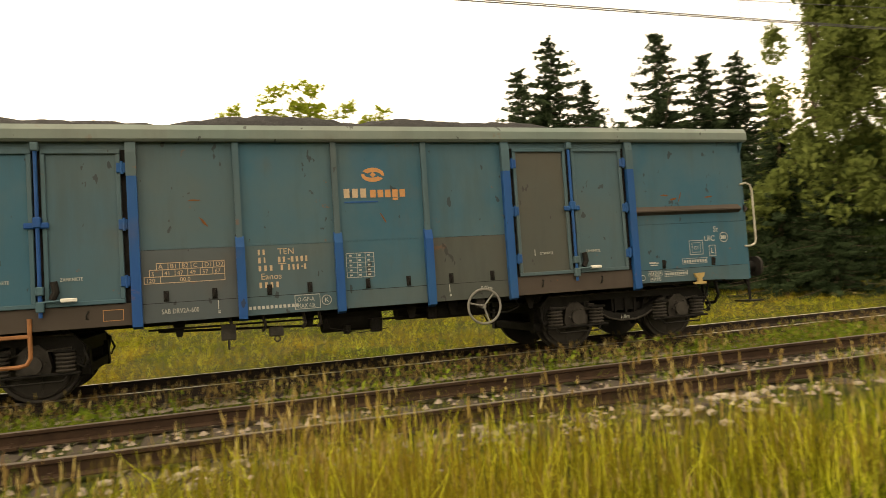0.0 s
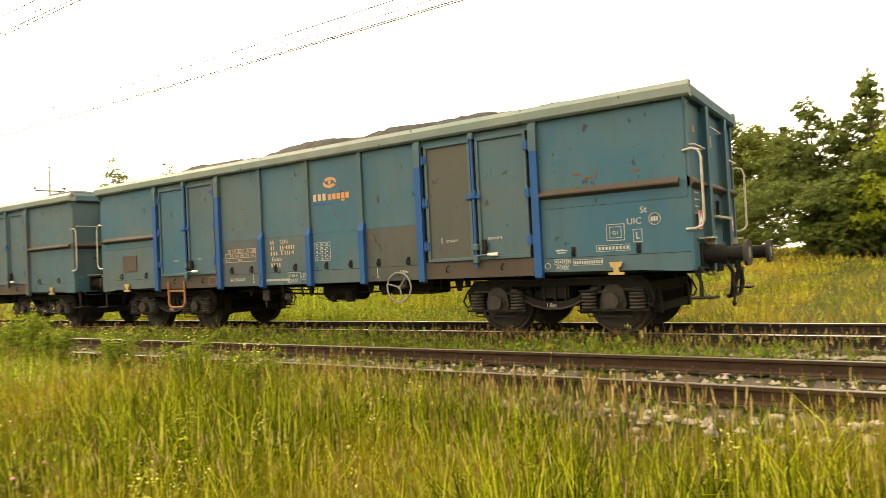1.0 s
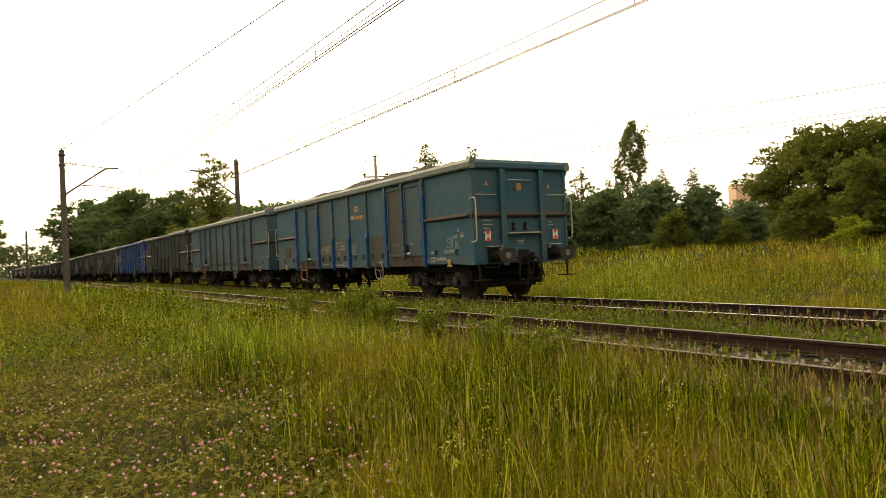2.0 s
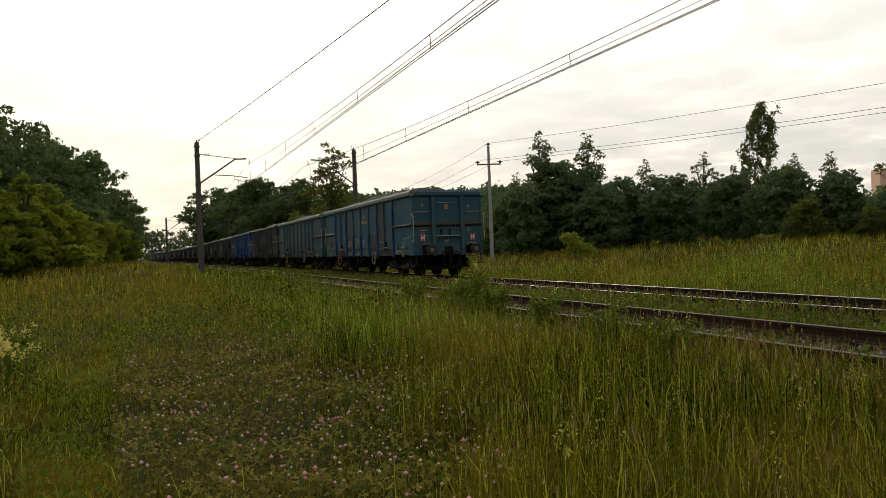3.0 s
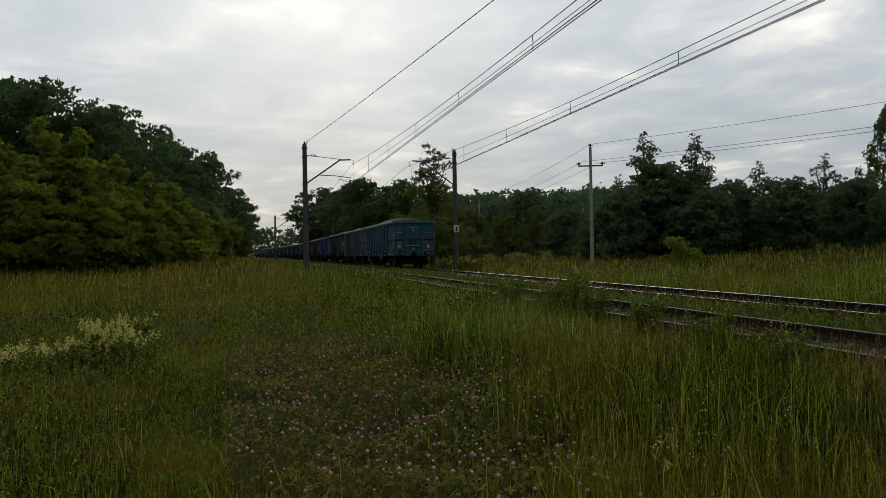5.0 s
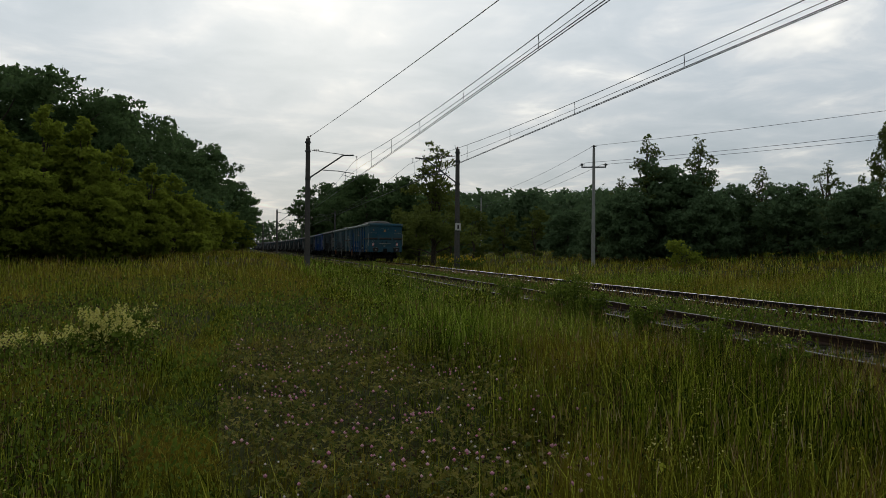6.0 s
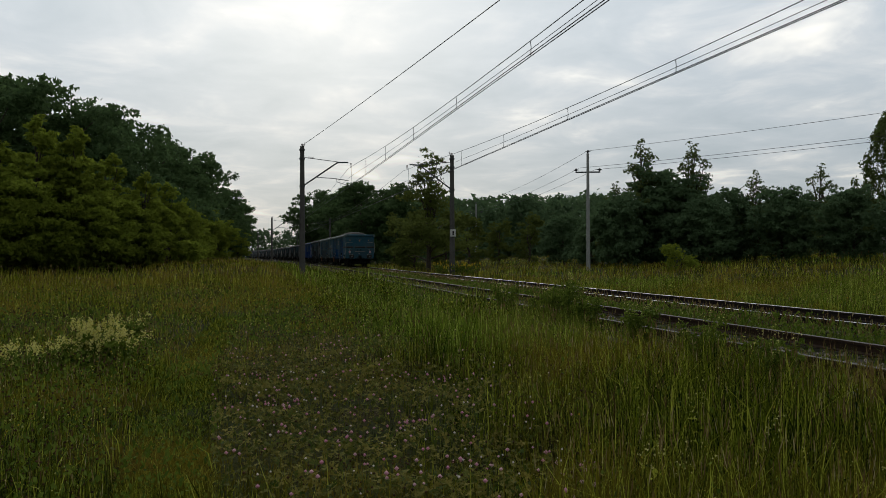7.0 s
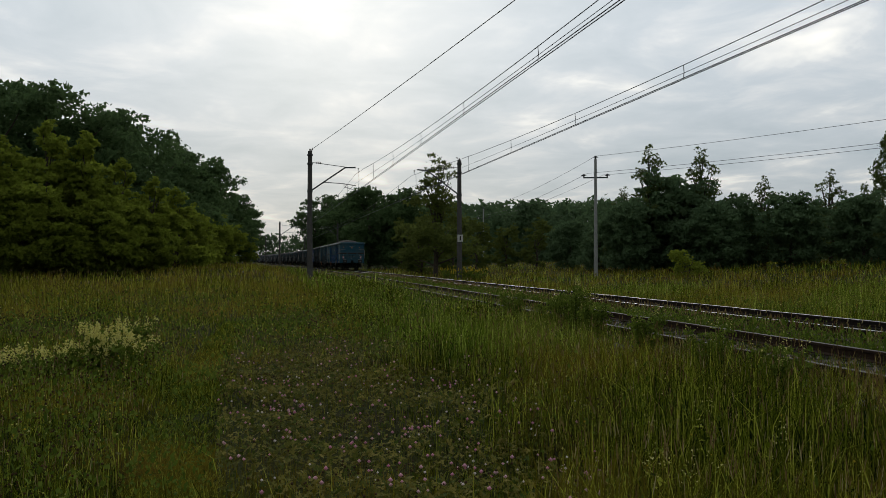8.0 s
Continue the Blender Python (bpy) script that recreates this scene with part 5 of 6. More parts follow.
plant(broadleaf(44, 9.6, 4.4, WILLOW, BARK, 7500, 0.19, 46, 0.04), [(-59.2, 66, 0.9), (-62.0, 64, 1.0), (-65.5, 63, 1.0), (-68.5, 62, 1.0), (-72.0, 60, 0.98), (-76.0, 58, 0.98), (-80.5, 54, 0.95)], "dense olive-green willow at the wood edge", "willows at the wood edge")
plant(broadleaf(46, 5.4, 2.8, WILLOW, BARK, 6000, 0.14, 36, 0.03), [(-64.0, 50, 0.95), (-69.5, 48, 0.85), (-75.0, 47, 0.8), (-60.2, 52, 0.7), (-78.5, 46, 0.75), (-55.0, 55, 0.4), (-67.0, 50, 0.8), (-51.0, 56, 0.55)], "light green bush before the willows", "bushes at the wood edge")
plant(broadleaf(45, 9.4, 5.0, BIRCH, BARK, 9000, 0.17, 50, 0.04, "tall"), [(-85.0, 42, 0.9), (-89.0, 41, 0.98), (-106.5, 37, 0.9), (-111.0, 36, 0.9)], "olive green tree behind the track", "trees behind the track")
plant(broadleaf(47, 11.8, 4.4, MAPLE, BARK, 4200, 0.15, 40, 0.10, "tall"), [(-92.4, 39, 0.98), (-96.0, 38, 1.07), (-97.9, 39, 1.10), (-101.6, 38, 0.97), (-103.6, 39, 0.95)], "feathery yellow-green tree behind the track", "trees behind the track")
plant(spruce(51, 13.4, 7.0, SPRUCE, 8000), [(-134.6, 30, 0.60), (-137.4, 29, 0.42), (-115.6, 36, 0.88), (-118.2, 35, 0.97), (-120.9, 37, 0.82), (-126.7, 35, 0.94), (-130.0, 36, 0.86), (-132.4, 37, 0.86), (-123.6, 42, 0.72)], "dark spruce with drooping ragged boughs", "spruces")
plant(birch_tree(52, 15.5, 3.6, 9500, BIRCH), [(-138.4, 31, 1.0), (-142.6, 30, 1.0), (-147.5, 34, 0.9)], "tall leafy birch with hanging twigs", "birches")
plant(broadleaf(53, 6.0, 3.0, OAK, BARK, 4000, 0.18, 30, 0.04), [(-114.0, 40, 0.9), (-118.5, 41, 0.9), (-123.0, 40, 0.9), (-127.5, 40, 0.95), (-132.0, 38, 1.0), (-136.5, 34, 1.05), (-141.5, 34, 1.1), (-109.0, 42, 0.9)], "dark bush under the spruces", "bushes under the spruces")
plant(broadleaf(54, 1.9, 1.5, MAPLE, BARK, 1500, 0.09, 16, 0.02), [(-34.0, 50, 1.0), (-62.8, 45, 0.9)], "small yellow-green bush in the meadow", "bushes in the meadow")


def far_wood():
    """The wooded rise behind everything: crowns too many to count, all in one mesh."""
    rg = np.random.RandomState(77)
    cs, rs = [], []
    for az in np.arange(-80, 40, 0.55):
        for row in range(3):
            d = 150 + row * 28 + rg.uniform(-10, 10)
            if -10 < az < 1.5 and row < 2:
                d = 330 + 40 * row
            x, y = -d * math.sin(radians(az)), d * math.cos(radians(az))
            if x > -6 and x < 22 and y < 300:
                continue
            top = (d * 0.078 + 0.6 + rg.uniform(-1.5, 1.0)) if d < 300 else d * 0.035 + rg.uniform(-2, 2)
            if az < -30:
                top *= 0.8 if az > -50 else 0.55
            for z in np.arange(1.0, top, 2.6):
                r = rg.uniform(2.0, 3.4)
                cs.append((x + rg.normal(0, 1.0), y + rg.normal(0, 1.0), z))
                rs.append((r, r, r * 0.8))
    v, f = leaf_cloud(rg, cs, rs, 120000, 0.66, 0.6)
    ob = new("far_wood", arrays_mesh("far_wood", v, f, FARLEAF))
    tagged(ob, "hazy dark green wood along the horizon", "woodland", kind="stuff")


far_wood()


def round_the_back():
    """The meadow's far hedge behind the camera, which closes the place."""
    rg = np.random.RandomState(78)
    cs, rs = [], []
    for az in np.arange(40, 218, 1.6):
        d = 75 + rg.uniform(-8, 8)
        x, y = -d * math.sin(radians(az)), d * math.cos(radians(az))
        if 3 < x < 14:
            continue
        for z in np.arange(1.5, rg.uniform(7, 11), 2.6):
            r = rg.uniform(1.8, 3.0)
            cs.append((x, y, z))
            rs.append((r, r, r * 0.9))
    v, f = leaf_cloud(rg, cs, rs, 14000, 0.6, 0.6)
    tagged(new("hedge_row", arrays_mesh("hedge_row", v, f, FARLEAF)), "dark green tree row across the meadow", "woodland", kind="stuff")


round_the_back()

# ---- overhead line ----
CONTACT, MESSENGER = 5.72, 7.15


def mast(x, y, side, top):
    """A concrete mast with a slanting tube cantilever, insulators and a registration arm; side points to its track."""
    g = float(ground_z(x, y)) - 0.2
    t = thing("overhead_line_mast", pose(x, y, 0))
    bm = B()
    tube(bm, [(0, 0, g), (0, 0, 3.5), (0, 0, top)], [0.20, 0.175, 0.14], 12)
    pl = part("pole", bm, CONCRETE, t)
    for z in (top - 0.25, top - 0.85, 5.75):
        bm = B()
        tube(bm, [(0, 0, z - 0.05), (0, 0, z + 0.05)], 0.19, 12)
        part("clamp", bm, STEEL, pl)
    reach = side * 3.25
    bm = B()
    tube(bm, [(0, 0, 5.75), (reach * 0.72, 0, 7.42), (reach * 0.94, 0, 7.46)], 0.05, 8)
    arm = part("cantilever", bm, STEEL, t)
    bm = B()
    tube(bm, [(side * 0.15, 0, 7.70), (reach * 0.75, 0, 7.46)], 0.022, 6)
    part("tie_rod", bm, STEEL, t)
    bm = B()
    tube(bm, [(reach * 0.30, 0, 6.38), (reach * 0.62, 0, 6.35), (reach * 0.95, 0, 6.22)], 0.028, 6)
    tube(bm, [(reach * 0.70, 0, 6.36), (reach * 0.70, 0, 6.12), (reach * 1.02, 0, CONTACT + 0.1)], 0.018, 6)
    part("registration_arm", bm, STEEL, t)
    bm = B()
    for a in (0.42, 0.55, 0.68):
        tube(bm, [(side * a, 0, 7.70 - 0.0 * a), (side * (a + 0.05), 0, 7.69)], 0.075, 10)
    for k in range(4):
        z = 7.40 - 0.08 * k
        tube(bm, [(reach, 0, z), (reach, 0, z - 0.03)], 0.055, 10)
    part("insulator", bm, PORCELAIN, arm)
    bm = B()
    for k in range(3):
        tube(bm, [(side * (0.12 + 0.03 * k), 0, top + 0.02 + 0.09 * k), (side * (0.12 + 0.03 * k), 0, top + 0.05 + 0.09 * k)], 0.06, 10)
    tube(bm, [(0, 0, top - 0.1), (0, 0, top + 0.16)], 0.05, 8)
    part("top_insulator", bm, PORCELAIN, pl)
    return tagged(t, "grey concrete overhead-line mast with slanting steel cantilever", "railway mast", group="overhead-line masts")


for y, xa, xb in ((47.0, 3.2, 13.6), (131.0, 3.4, 14.0), (205.0, 3.0, 14.0), (-21.0, 2.95, 13.6)):
    mast(xa + float(bend(y)), y, 1, 8.45 if y < 100 else 8.2)
    m2 = mast(xb + float(bend(y)), y, -1, 8.2)
    if y == 47.0:
        bm = B()
        box(bm, -0.20, 0.20, -0.24, -0.20, 2.45, 2.95, 0.01)
        pl = part("mast_sign", bm, WHITE, m2, "small white rectangular sign plate")
        bm = B()
        box(bm, -0.05, 0.05, -0.246, -0.241, 2.55, 2.85)
        part("sign_mark", bm, BLACK, pl)


def wire(name, pts, r, label, group="overhead wires"):
    bm = B()
    tube(bm, pts, r, 5)
    tagged(new(name, link_mesh(name, bm, WIRE)), label, "wire", group=group)


def span_z(y, lo, hi):
    """Height of a wire that hangs from the masts at hi and sags to lo between them."""
    ms = (-105.0, -21.0, 47.0, 131.0, 205.0, 289.0, 373.0)
    for a, b in zip(ms, ms[1:]):
        if a <= y <= b:
            t = (y - a) / (b - a)
            return hi - (hi - lo) * 4 * t * (1 - t)
    return hi


for cx, CONTACT in ((SIDE_X - 0.32, 5.84), (RAIL_X, 5.68)):
    ys = np.arange(-100, 300, 4.0)
    wire("contact_wire", [(cx - 0.05 + float(bend(y)), y, CONTACT) for y in ys], 0.012, "dark straight contact wire over the track")
    wire("contact_wire", [(cx + 0.05 + float(bend(y)), y, CONTACT + 0.012) for y in ys], 0.012, "dark straight contact wire over the track")
    wire("messenger_wire", [(cx + float(bend(y)), y, span_z(y, CONTACT + 0.34, MESSENGER)) for y in ys], 0.011, "dark sagging messenger wire over the track")
    wire("auxiliary_wire", [(cx + 0.02 + float(bend(y)), y, CONTACT + 0.10 + (span_z(y, 0.05, 0.55))) for y in ys], 0.008, "thin auxiliary wire over the track")
    for y in np.arange(-84, 210, 6.2):
        z = span_z(y, CONTACT + 0.34, MESSENGER)
        bx = cx + float(bend(y))
        wire("dropper", [(bx, y, CONTACT), (bx + 0.015, y, (z + CONTACT) / 2), (bx, y, z)], 0.010, "short dark dropper between the wires", "droppers")
wire("feeder_wire", [(3.2 + 9.45 * t, 47 - 87 * t, 8.5 - 2.4 * t * (1 - t)) for t in np.linspace(0, 1, 24)], 0.015, "feeder wire crossing over the tracks")


def power_pole(x, y, top):
    """A pale concrete pole with a short crossarm and three upright insulators."""
    t = thing("power_line_pole", pose(x, y, 0, 0, 0, -20))
    bm = B()
    tube(bm, [(0, 0, float(ground_z(x, y)) - 0.2), (0, 0, top)], [0.16, 0.10], 10)
    part("pole", bm, CONCRETE_L, t)
    bm = B()
    box(bm, -0.95, 0.95, -0.05, 0.05, top - 1.52, top - 1.42, 0.01)
    arm = part("crossarm", bm, STEEL, t)
    for xx, z in ((-0.9, top - 1.42), (0.9, top - 1.42), (0.0, top)):
        bm = B()
        tube(bm, [(xx, 0, z), (xx, 0, z + 0.10), (xx, 0, z + 0.16), (xx, 0, z + 0.24)], [0.03, 0.09, 0.11, 0.05], 8)
        box(bm, xx - 0.20, xx + 0.20, -0.03, 0.03, z + 0.10, z + 0.15)
        part("insulator", bm, STEEL, t)
    tagged(t, "pale concrete power-line pole with a crossarm", "power pole", group="power-line poles")


PP = ((25.2, 49.0), (47.0, -3.0), (34.0, 104.0))
for k, (x, y) in enumerate(PP):
    power_pole(x, y, 9.05 if k == 0 else 9.3)
for (xa, ya), (xb, yb) in ((PP[0], PP[1]), (PP[0], PP[2])):
    for off, dz in ((-0.9, -1.3), (0.9, -1.3), (0.0, 0.1)):
        pts = []
        for i in range(15):
            t = i / 14
            pts.append((xa + (xb - xa) * t + off * 0.93, ya + (yb - ya) * t + off * 0.34, 9.15 + dz + 0.25 * t - 1.0 * 4 * t * (1 - t) * 0.55))
        wire("power_wire", pts, 0.013, "thin dark power-line wire in the sky", "power wires")


def tower_block():
    """A far block of flats that shows over the trees."""
    d = 420.0
    x, y, z = place(-56.4, d)
    t = thing("apartment_building", pose(x, y, 0, 0, 0, -56 + 20))
    bm = B()
    box(bm, -8.5, 1.5, -6, 6, 0, 32.5)
    part("wall", bm, plain("salmon_facade", (0.55, 0.36, 0.27), 0.8, 0, 0.1, 0.3, 0), t)
    bm = B()
    box(bm, 1.52, 9.5, -7, 7, 0, 37.5)
    pale = part("wall", bm, plain("pale_facade", (0.45, 0.47, 0.50), 0.8, 0, 0.1, 0.3, 0), t)
    glass = plain("dark_window_glass", (0.06, 0.07, 0.09), 0.15, 0.0, 0.2, 1, 0)
    for fl in range(8):
        for c in range(3):
            bm = B()
            box(bm, 2.4 + c * 2.4, 3.8 + c * 2.4, -7.06, -6.98, 15 + fl * 2.75, 16.5 + fl * 2.75)
            part("window", bm, glass, t)
    tagged(t, "distant salmon and grey block of flats", "building")


tower_block()

# ---- grass and flowers ----


def blades(rg, n, xy, h, w, lean=0.35):
    """Bent tapering blades at the given spots. Each is its own island of a quad and a tip."""
    x, y = xy
    z = ground_z(x, y) - 0.02
    a = rg.uniform(0, 2 * np.pi, n)
    fx, fy = np.cos(a), np.sin(a)
    la = rg.uniform(0, 2 * np.pi, n)
    ln = np.abs(rg.normal(0, lean, n))
    lx, ly = np.cos(la) * ln, np.sin(la) * ln
    base = np.stack([x, y, z], 1)
    side = np.stack([fx * w, fy * w, np.zeros(n)], 1)
    mid = base + np.stack([lx * h * 0.3, ly * h * 0.3, h * 0.6], 1)
    tip = base + np.stack([lx * h, ly * h, h * (1 - 0.3 * ln)], 1)
    v = np.stack([base - side, base + side, mid + side * 0.8, mid - side * 0.8, tip], 1).reshape(-1, 3)
    k = np.arange(n)[:, None] * 5
    f = np.concatenate([k + np.array([[0, 1, 2]]), k + np.array([[0, 2, 3]]), k + np.array([[3, 2, 4]])], 1).reshape(-1, 3)
    return v, f, tip


def heads(rg, tips, size, long):
    """Small crossed spikes at the tips: seed heads or blossoms."""
    n = len(tips)
    v, f = [], []
    for q in range(2):
        a = rg.uniform(0, np.pi, n)
        s = np.stack([np.cos(a) * size, np.sin(a) * size, np.zeros(n)], 1)
        up = np.stack([rg.normal(0, 0.15, n) * long, rg.normal(0, 0.15, n) * long, np.full(n, long)], 1)
        v.append(np.stack([tips - up * 0.4, tips + s, tips + up * 0.6, tips - s], 1).reshape(-1, 3))
        f.append(np.arange(4 * n).reshape(-1, 4) + q * 4 * n)
    return np.concatenate(v), np.concatenate(f)


def sector(rg, n, r0, r1, a0, a1, power=1.0):
    """Spots in a ring sector round the origin, closer together near its inner edge."""
    r = (r0 ** power + (r1 ** power - r0 ** power) * rg.uniform(0, 1, n)) ** (1 / power)
    a = np.radians(rg.uniform(a0, a1, n))
    return -r * np.sin(a), r * np.cos(a)


def off_track(x, y):
    """True where grass grows tall: not on the two track beds."""
    return ~((x > SIDE_X - 1.0 + 0.9 * smooth01((y - 10) / 8)) & (x < RAIL_X + 1.7))


def patchy(x, y, s):
    return 0.5 + 0.5 * np.sin(x * s + 2.1 * np.sin(y * s * 0.7)) * np.sin(y * s * 1.1 + 1.7 * np.sin(x * s * 0.6))


def clover_zone(x, y):
    """The low clover stand beside the trodden path."""
    r, a = np.hypot(x, y), np.degrees(np.arctan2(-x, y))
    wob = 2.6 * (patchy(x, y, 1.9) - 0.5) + 1.6 * (patchy(x + 3.1, y, 4.3) - 0.5)
    return (r > 2.2) & (r < 11.5 + wob) & (a < 3.6 - 0.35 * (r - 5) + wob) & (a > -23 + 2.2 * (r - 5) + 5 * wob)


def path_zone(x, y):
    """A narrow trodden path that leads away beside the clover."""
    r, a = np.hypot(x, y), np.degrees(np.arctan2(-x, y))
    return (r > 2) & (r < 18) & (np.abs(a - (6.6 - 0.40 * (r - 4.5))) < 18.0 / r)


def low_zone(x, y):
    """The low mixed herbs on the path's side of the meadow."""
    r, a = np.hypot(x, y), np.degrees(np.arctan2(-x, y))
    return (r < 17 + 3 * patchy(x, y, 0.7)) & (a > -6 - 40 / (r + 1) + 10 * (patchy(x, y, 1.1) - 0.5)) & (a < 80)


def lush_zone(x, y):
    """The lush strip that follows the siding."""
    strip = (x > 1.6 + 1.6 * patchy(x, y, 0.8)) & (x < 6.3) & (y > 8.5)
    return strip | ((x > 13) & (patchy(x, y, 0.21) + 0.35 * patchy(x, y, 1.3) > 0.95))


def spikes(rg, n, xy, h, w, lean=0.3):
    """Plain pointed blades, one triangle each."""
    x, y = xy
    a, la = rg.uniform(0, 2 * np.pi, n), rg.uniform(0, 2 * np.pi, n)
    ln = np.abs(rg.normal(0, lean, n))
    base = np.stack([x, y, ground_z(x, y) - 0.02], 1)
    side = np.stack([np.cos(a) * w, np.sin(a) * w, np.zeros(n)], 1)
    tip = base + np.stack([np.cos(la) * ln * h, np.sin(la) * ln * h, h * (1 - 0.3 * ln)], 1)
    v = np.stack([base - side, base + side, tip], 1).reshape(-1, 3)
    return v, np.arange(3 * n).reshape(-1, 3), tip


def grass_field():
    rg = np.random.RandomState(5)
    sets = (
        ("near_grass", GRASS_T, 135000, 2.4, 10, 36, -150, 1.0, (0.22, 0.76), 0.0031, 0.36, blades),
        ("meadow_grass", GRASS, 260000, 8.0, 36, 36, -150, 0.8, (0.26, 0.70), 0.0075, 0.40, spikes),
        ("far_grass", GRASS, 130000, 30, 110, 38, -150, 0.9, (0.30, 0.66), 0.027, 0.30, spikes),
    )
    for name, mat, n, r0, r1, a1, a0, pw, (h0, h1), w, lean, make in sets:
        x, y = sector(rg, n, r0, r1, a0, a1, pw)
        ok = off_track(x, y) & ~(clover_zone(x + rg.normal(0, 0.4, n), y + rg.normal(0, 0.4, n)) & (rg.uniform(0, 1, n) < 0.55)) & ~(path_zone(x, y) & (rg.uniform(0, 1, n) < 0.8))
        x, y = x[ok], y[ok]
        n = len(x)
        thin = (x > 2.6) & (y < 2.0) & (rg.uniform(0, 1, n) < 0.2 + 0.3 * patchy(x, y, 2.2) + 0.3 * (x > 4.3))
        x, y = x[~thin], y[~thin]
        n = len(x)
        p = patchy(x, y, 0.55)
        h = (h0 + (h1 - h0) * rg.uniform(0, 1, n) ** 1.3) * (0.62 + 0.6 * p) * (0.78 + 0.4 * patchy(x + 7, y, 2.3))
        low = low_zone(x, y)
        h = np.where(low, h * 0.52, h)
        h = np.where(clover_zone(x, y) & (rg.uniform(0, 1, n) < 0.95), h * 0.45, h)
        h = np.where(path_zone(x, y), h * 0.28, h)
        lush = lush_zone(x, y)
        h = np.where(lush, h * 1.18, h)
        h = np.where((x > 4.5) & (y < 11.5), h * 0.62, h)
        for sub, zone, m in (("", ~lush, mat), ("lush_", lush, GRASS_L)):
            k = int(zone.sum())
            if not k:
                continue
            v, f, tip = make(rg, k, (x[zone], y[zone]), h[zone], w * rg.uniform(0.6, 1.4, k), lean)
            nm = sub + name
            tagged(new(nm, arrays_mesh(nm, v, f, m)), "lush green grass beside the railway" if sub else "tall green and yellowing meadow grass", "grass", kind="stuff")
            sel = rg.uniform(0, 1, k) < (0.10 if name == "near_grass" else 0.07)
            sel &= ~path_zone(x[zone], y[zone]) & ~clover_zone(x[zone], y[zone])
            tp = tip[sel] + np.array([0, 0, 0.05])
            v, f = heads(rg, tp, w * 0.9, 0.09 if name != "far_grass" else 0.15)
            nm = nm.replace("grass", "seed_heads")
            tagged(new(nm, arrays_mesh(nm, v, f, STRAW)), "pale brown grass seed heads", "grass", kind="stuff")


grass_field()


def dry_stalks():
    """Thin dry reddish stalks in stands on the siding's near shoulder."""
    rg = np.random.RandomState(25)
    n = 4200
    y = -8 + 18 * rg.uniform(0, 1, n) ** 1.7
    x = SIDE_X - 1.05 - np.abs(rg.normal(0, 0.8, n))
    ok = rg.uniform(0, 1, n) < (patchy(x * 0.5, y, 1.15) ** 2) * 0.8
    x, y = x[ok], y[ok]
    n = len(x)
    v, f, tip = spikes(rg, n, (x, y), rg.uniform(0.3, 0.75, n) * np.where(y > 0, 0.6, 1.0), np.full(n, 0.0035), 0.16)
    tagged(new("dry_stalks", arrays_mesh("dry_stalks", v, f, STRAW)), "dry reddish grass stalks beside the siding", "grass", kind="stuff")
    v, f = heads(rg, tip, 0.009, 0.15)
    tagged(new("dry_stalk_heads", arrays_mesh("dry_stalk_heads", v, f, STRAW)), "feathery reddish grass heads beside the siding", "grass", kind="stuff")


dry_stalks()


def open_meadow():
    """Short grass round the standing place, and the meadow behind it."""
    rg = np.random.RandomState(15)
    n = 85000
    r = 0.2 + 42 * rg.uniform(0, 1, n) ** 1.35
    a = np.radians(np.where(r < 4.5, rg.uniform(0, 360, n), rg.uniform(30, 215, n)))
    x, y = -r * np.sin(a), r * np.cos(a)
    ok = off_track(x, y)
    x, y, r = x[ok], y[ok], r[ok]
    n = len(x)
    h = rg.uniform(0.10, 0.30, n) * (1 + 0.9 * smooth01((r - 2) / 5)) * (0.7 + 0.5 * patchy(x, y, 0.5))
    v, f, _ = spikes(rg, n, (x, y), h, 0.006 + 0.0007 * r, 0.45)
    tagged(new("open_meadow_grass", arrays_mesh("open_meadow_grass", v, f, GRASS)), "short green meadow grass, trodden in places", "grass", kind="stuff")


open_meadow()


def path_grass():
    """Flattened short grass on the trodden path."""
    rg = np.random.RandomState(16)
    x, y = sector(rg, 90000, 2.2, 18, -2, 12, 1.1)
    ok = path_zone(x, y)
    x, y = x[ok], y[ok]
    n = len(x)
    v, f, _ = spikes(rg, n, (x, y), rg.uniform(0.05, 0.13, n), 0.003 + 0.0005 * y, 0.9)
    tagged(new("path_grass", arrays_mesh("path_grass", v, f, GRASS)), "short flattened grass on the trodden path", "grass", kind="stuff")


path_grass()


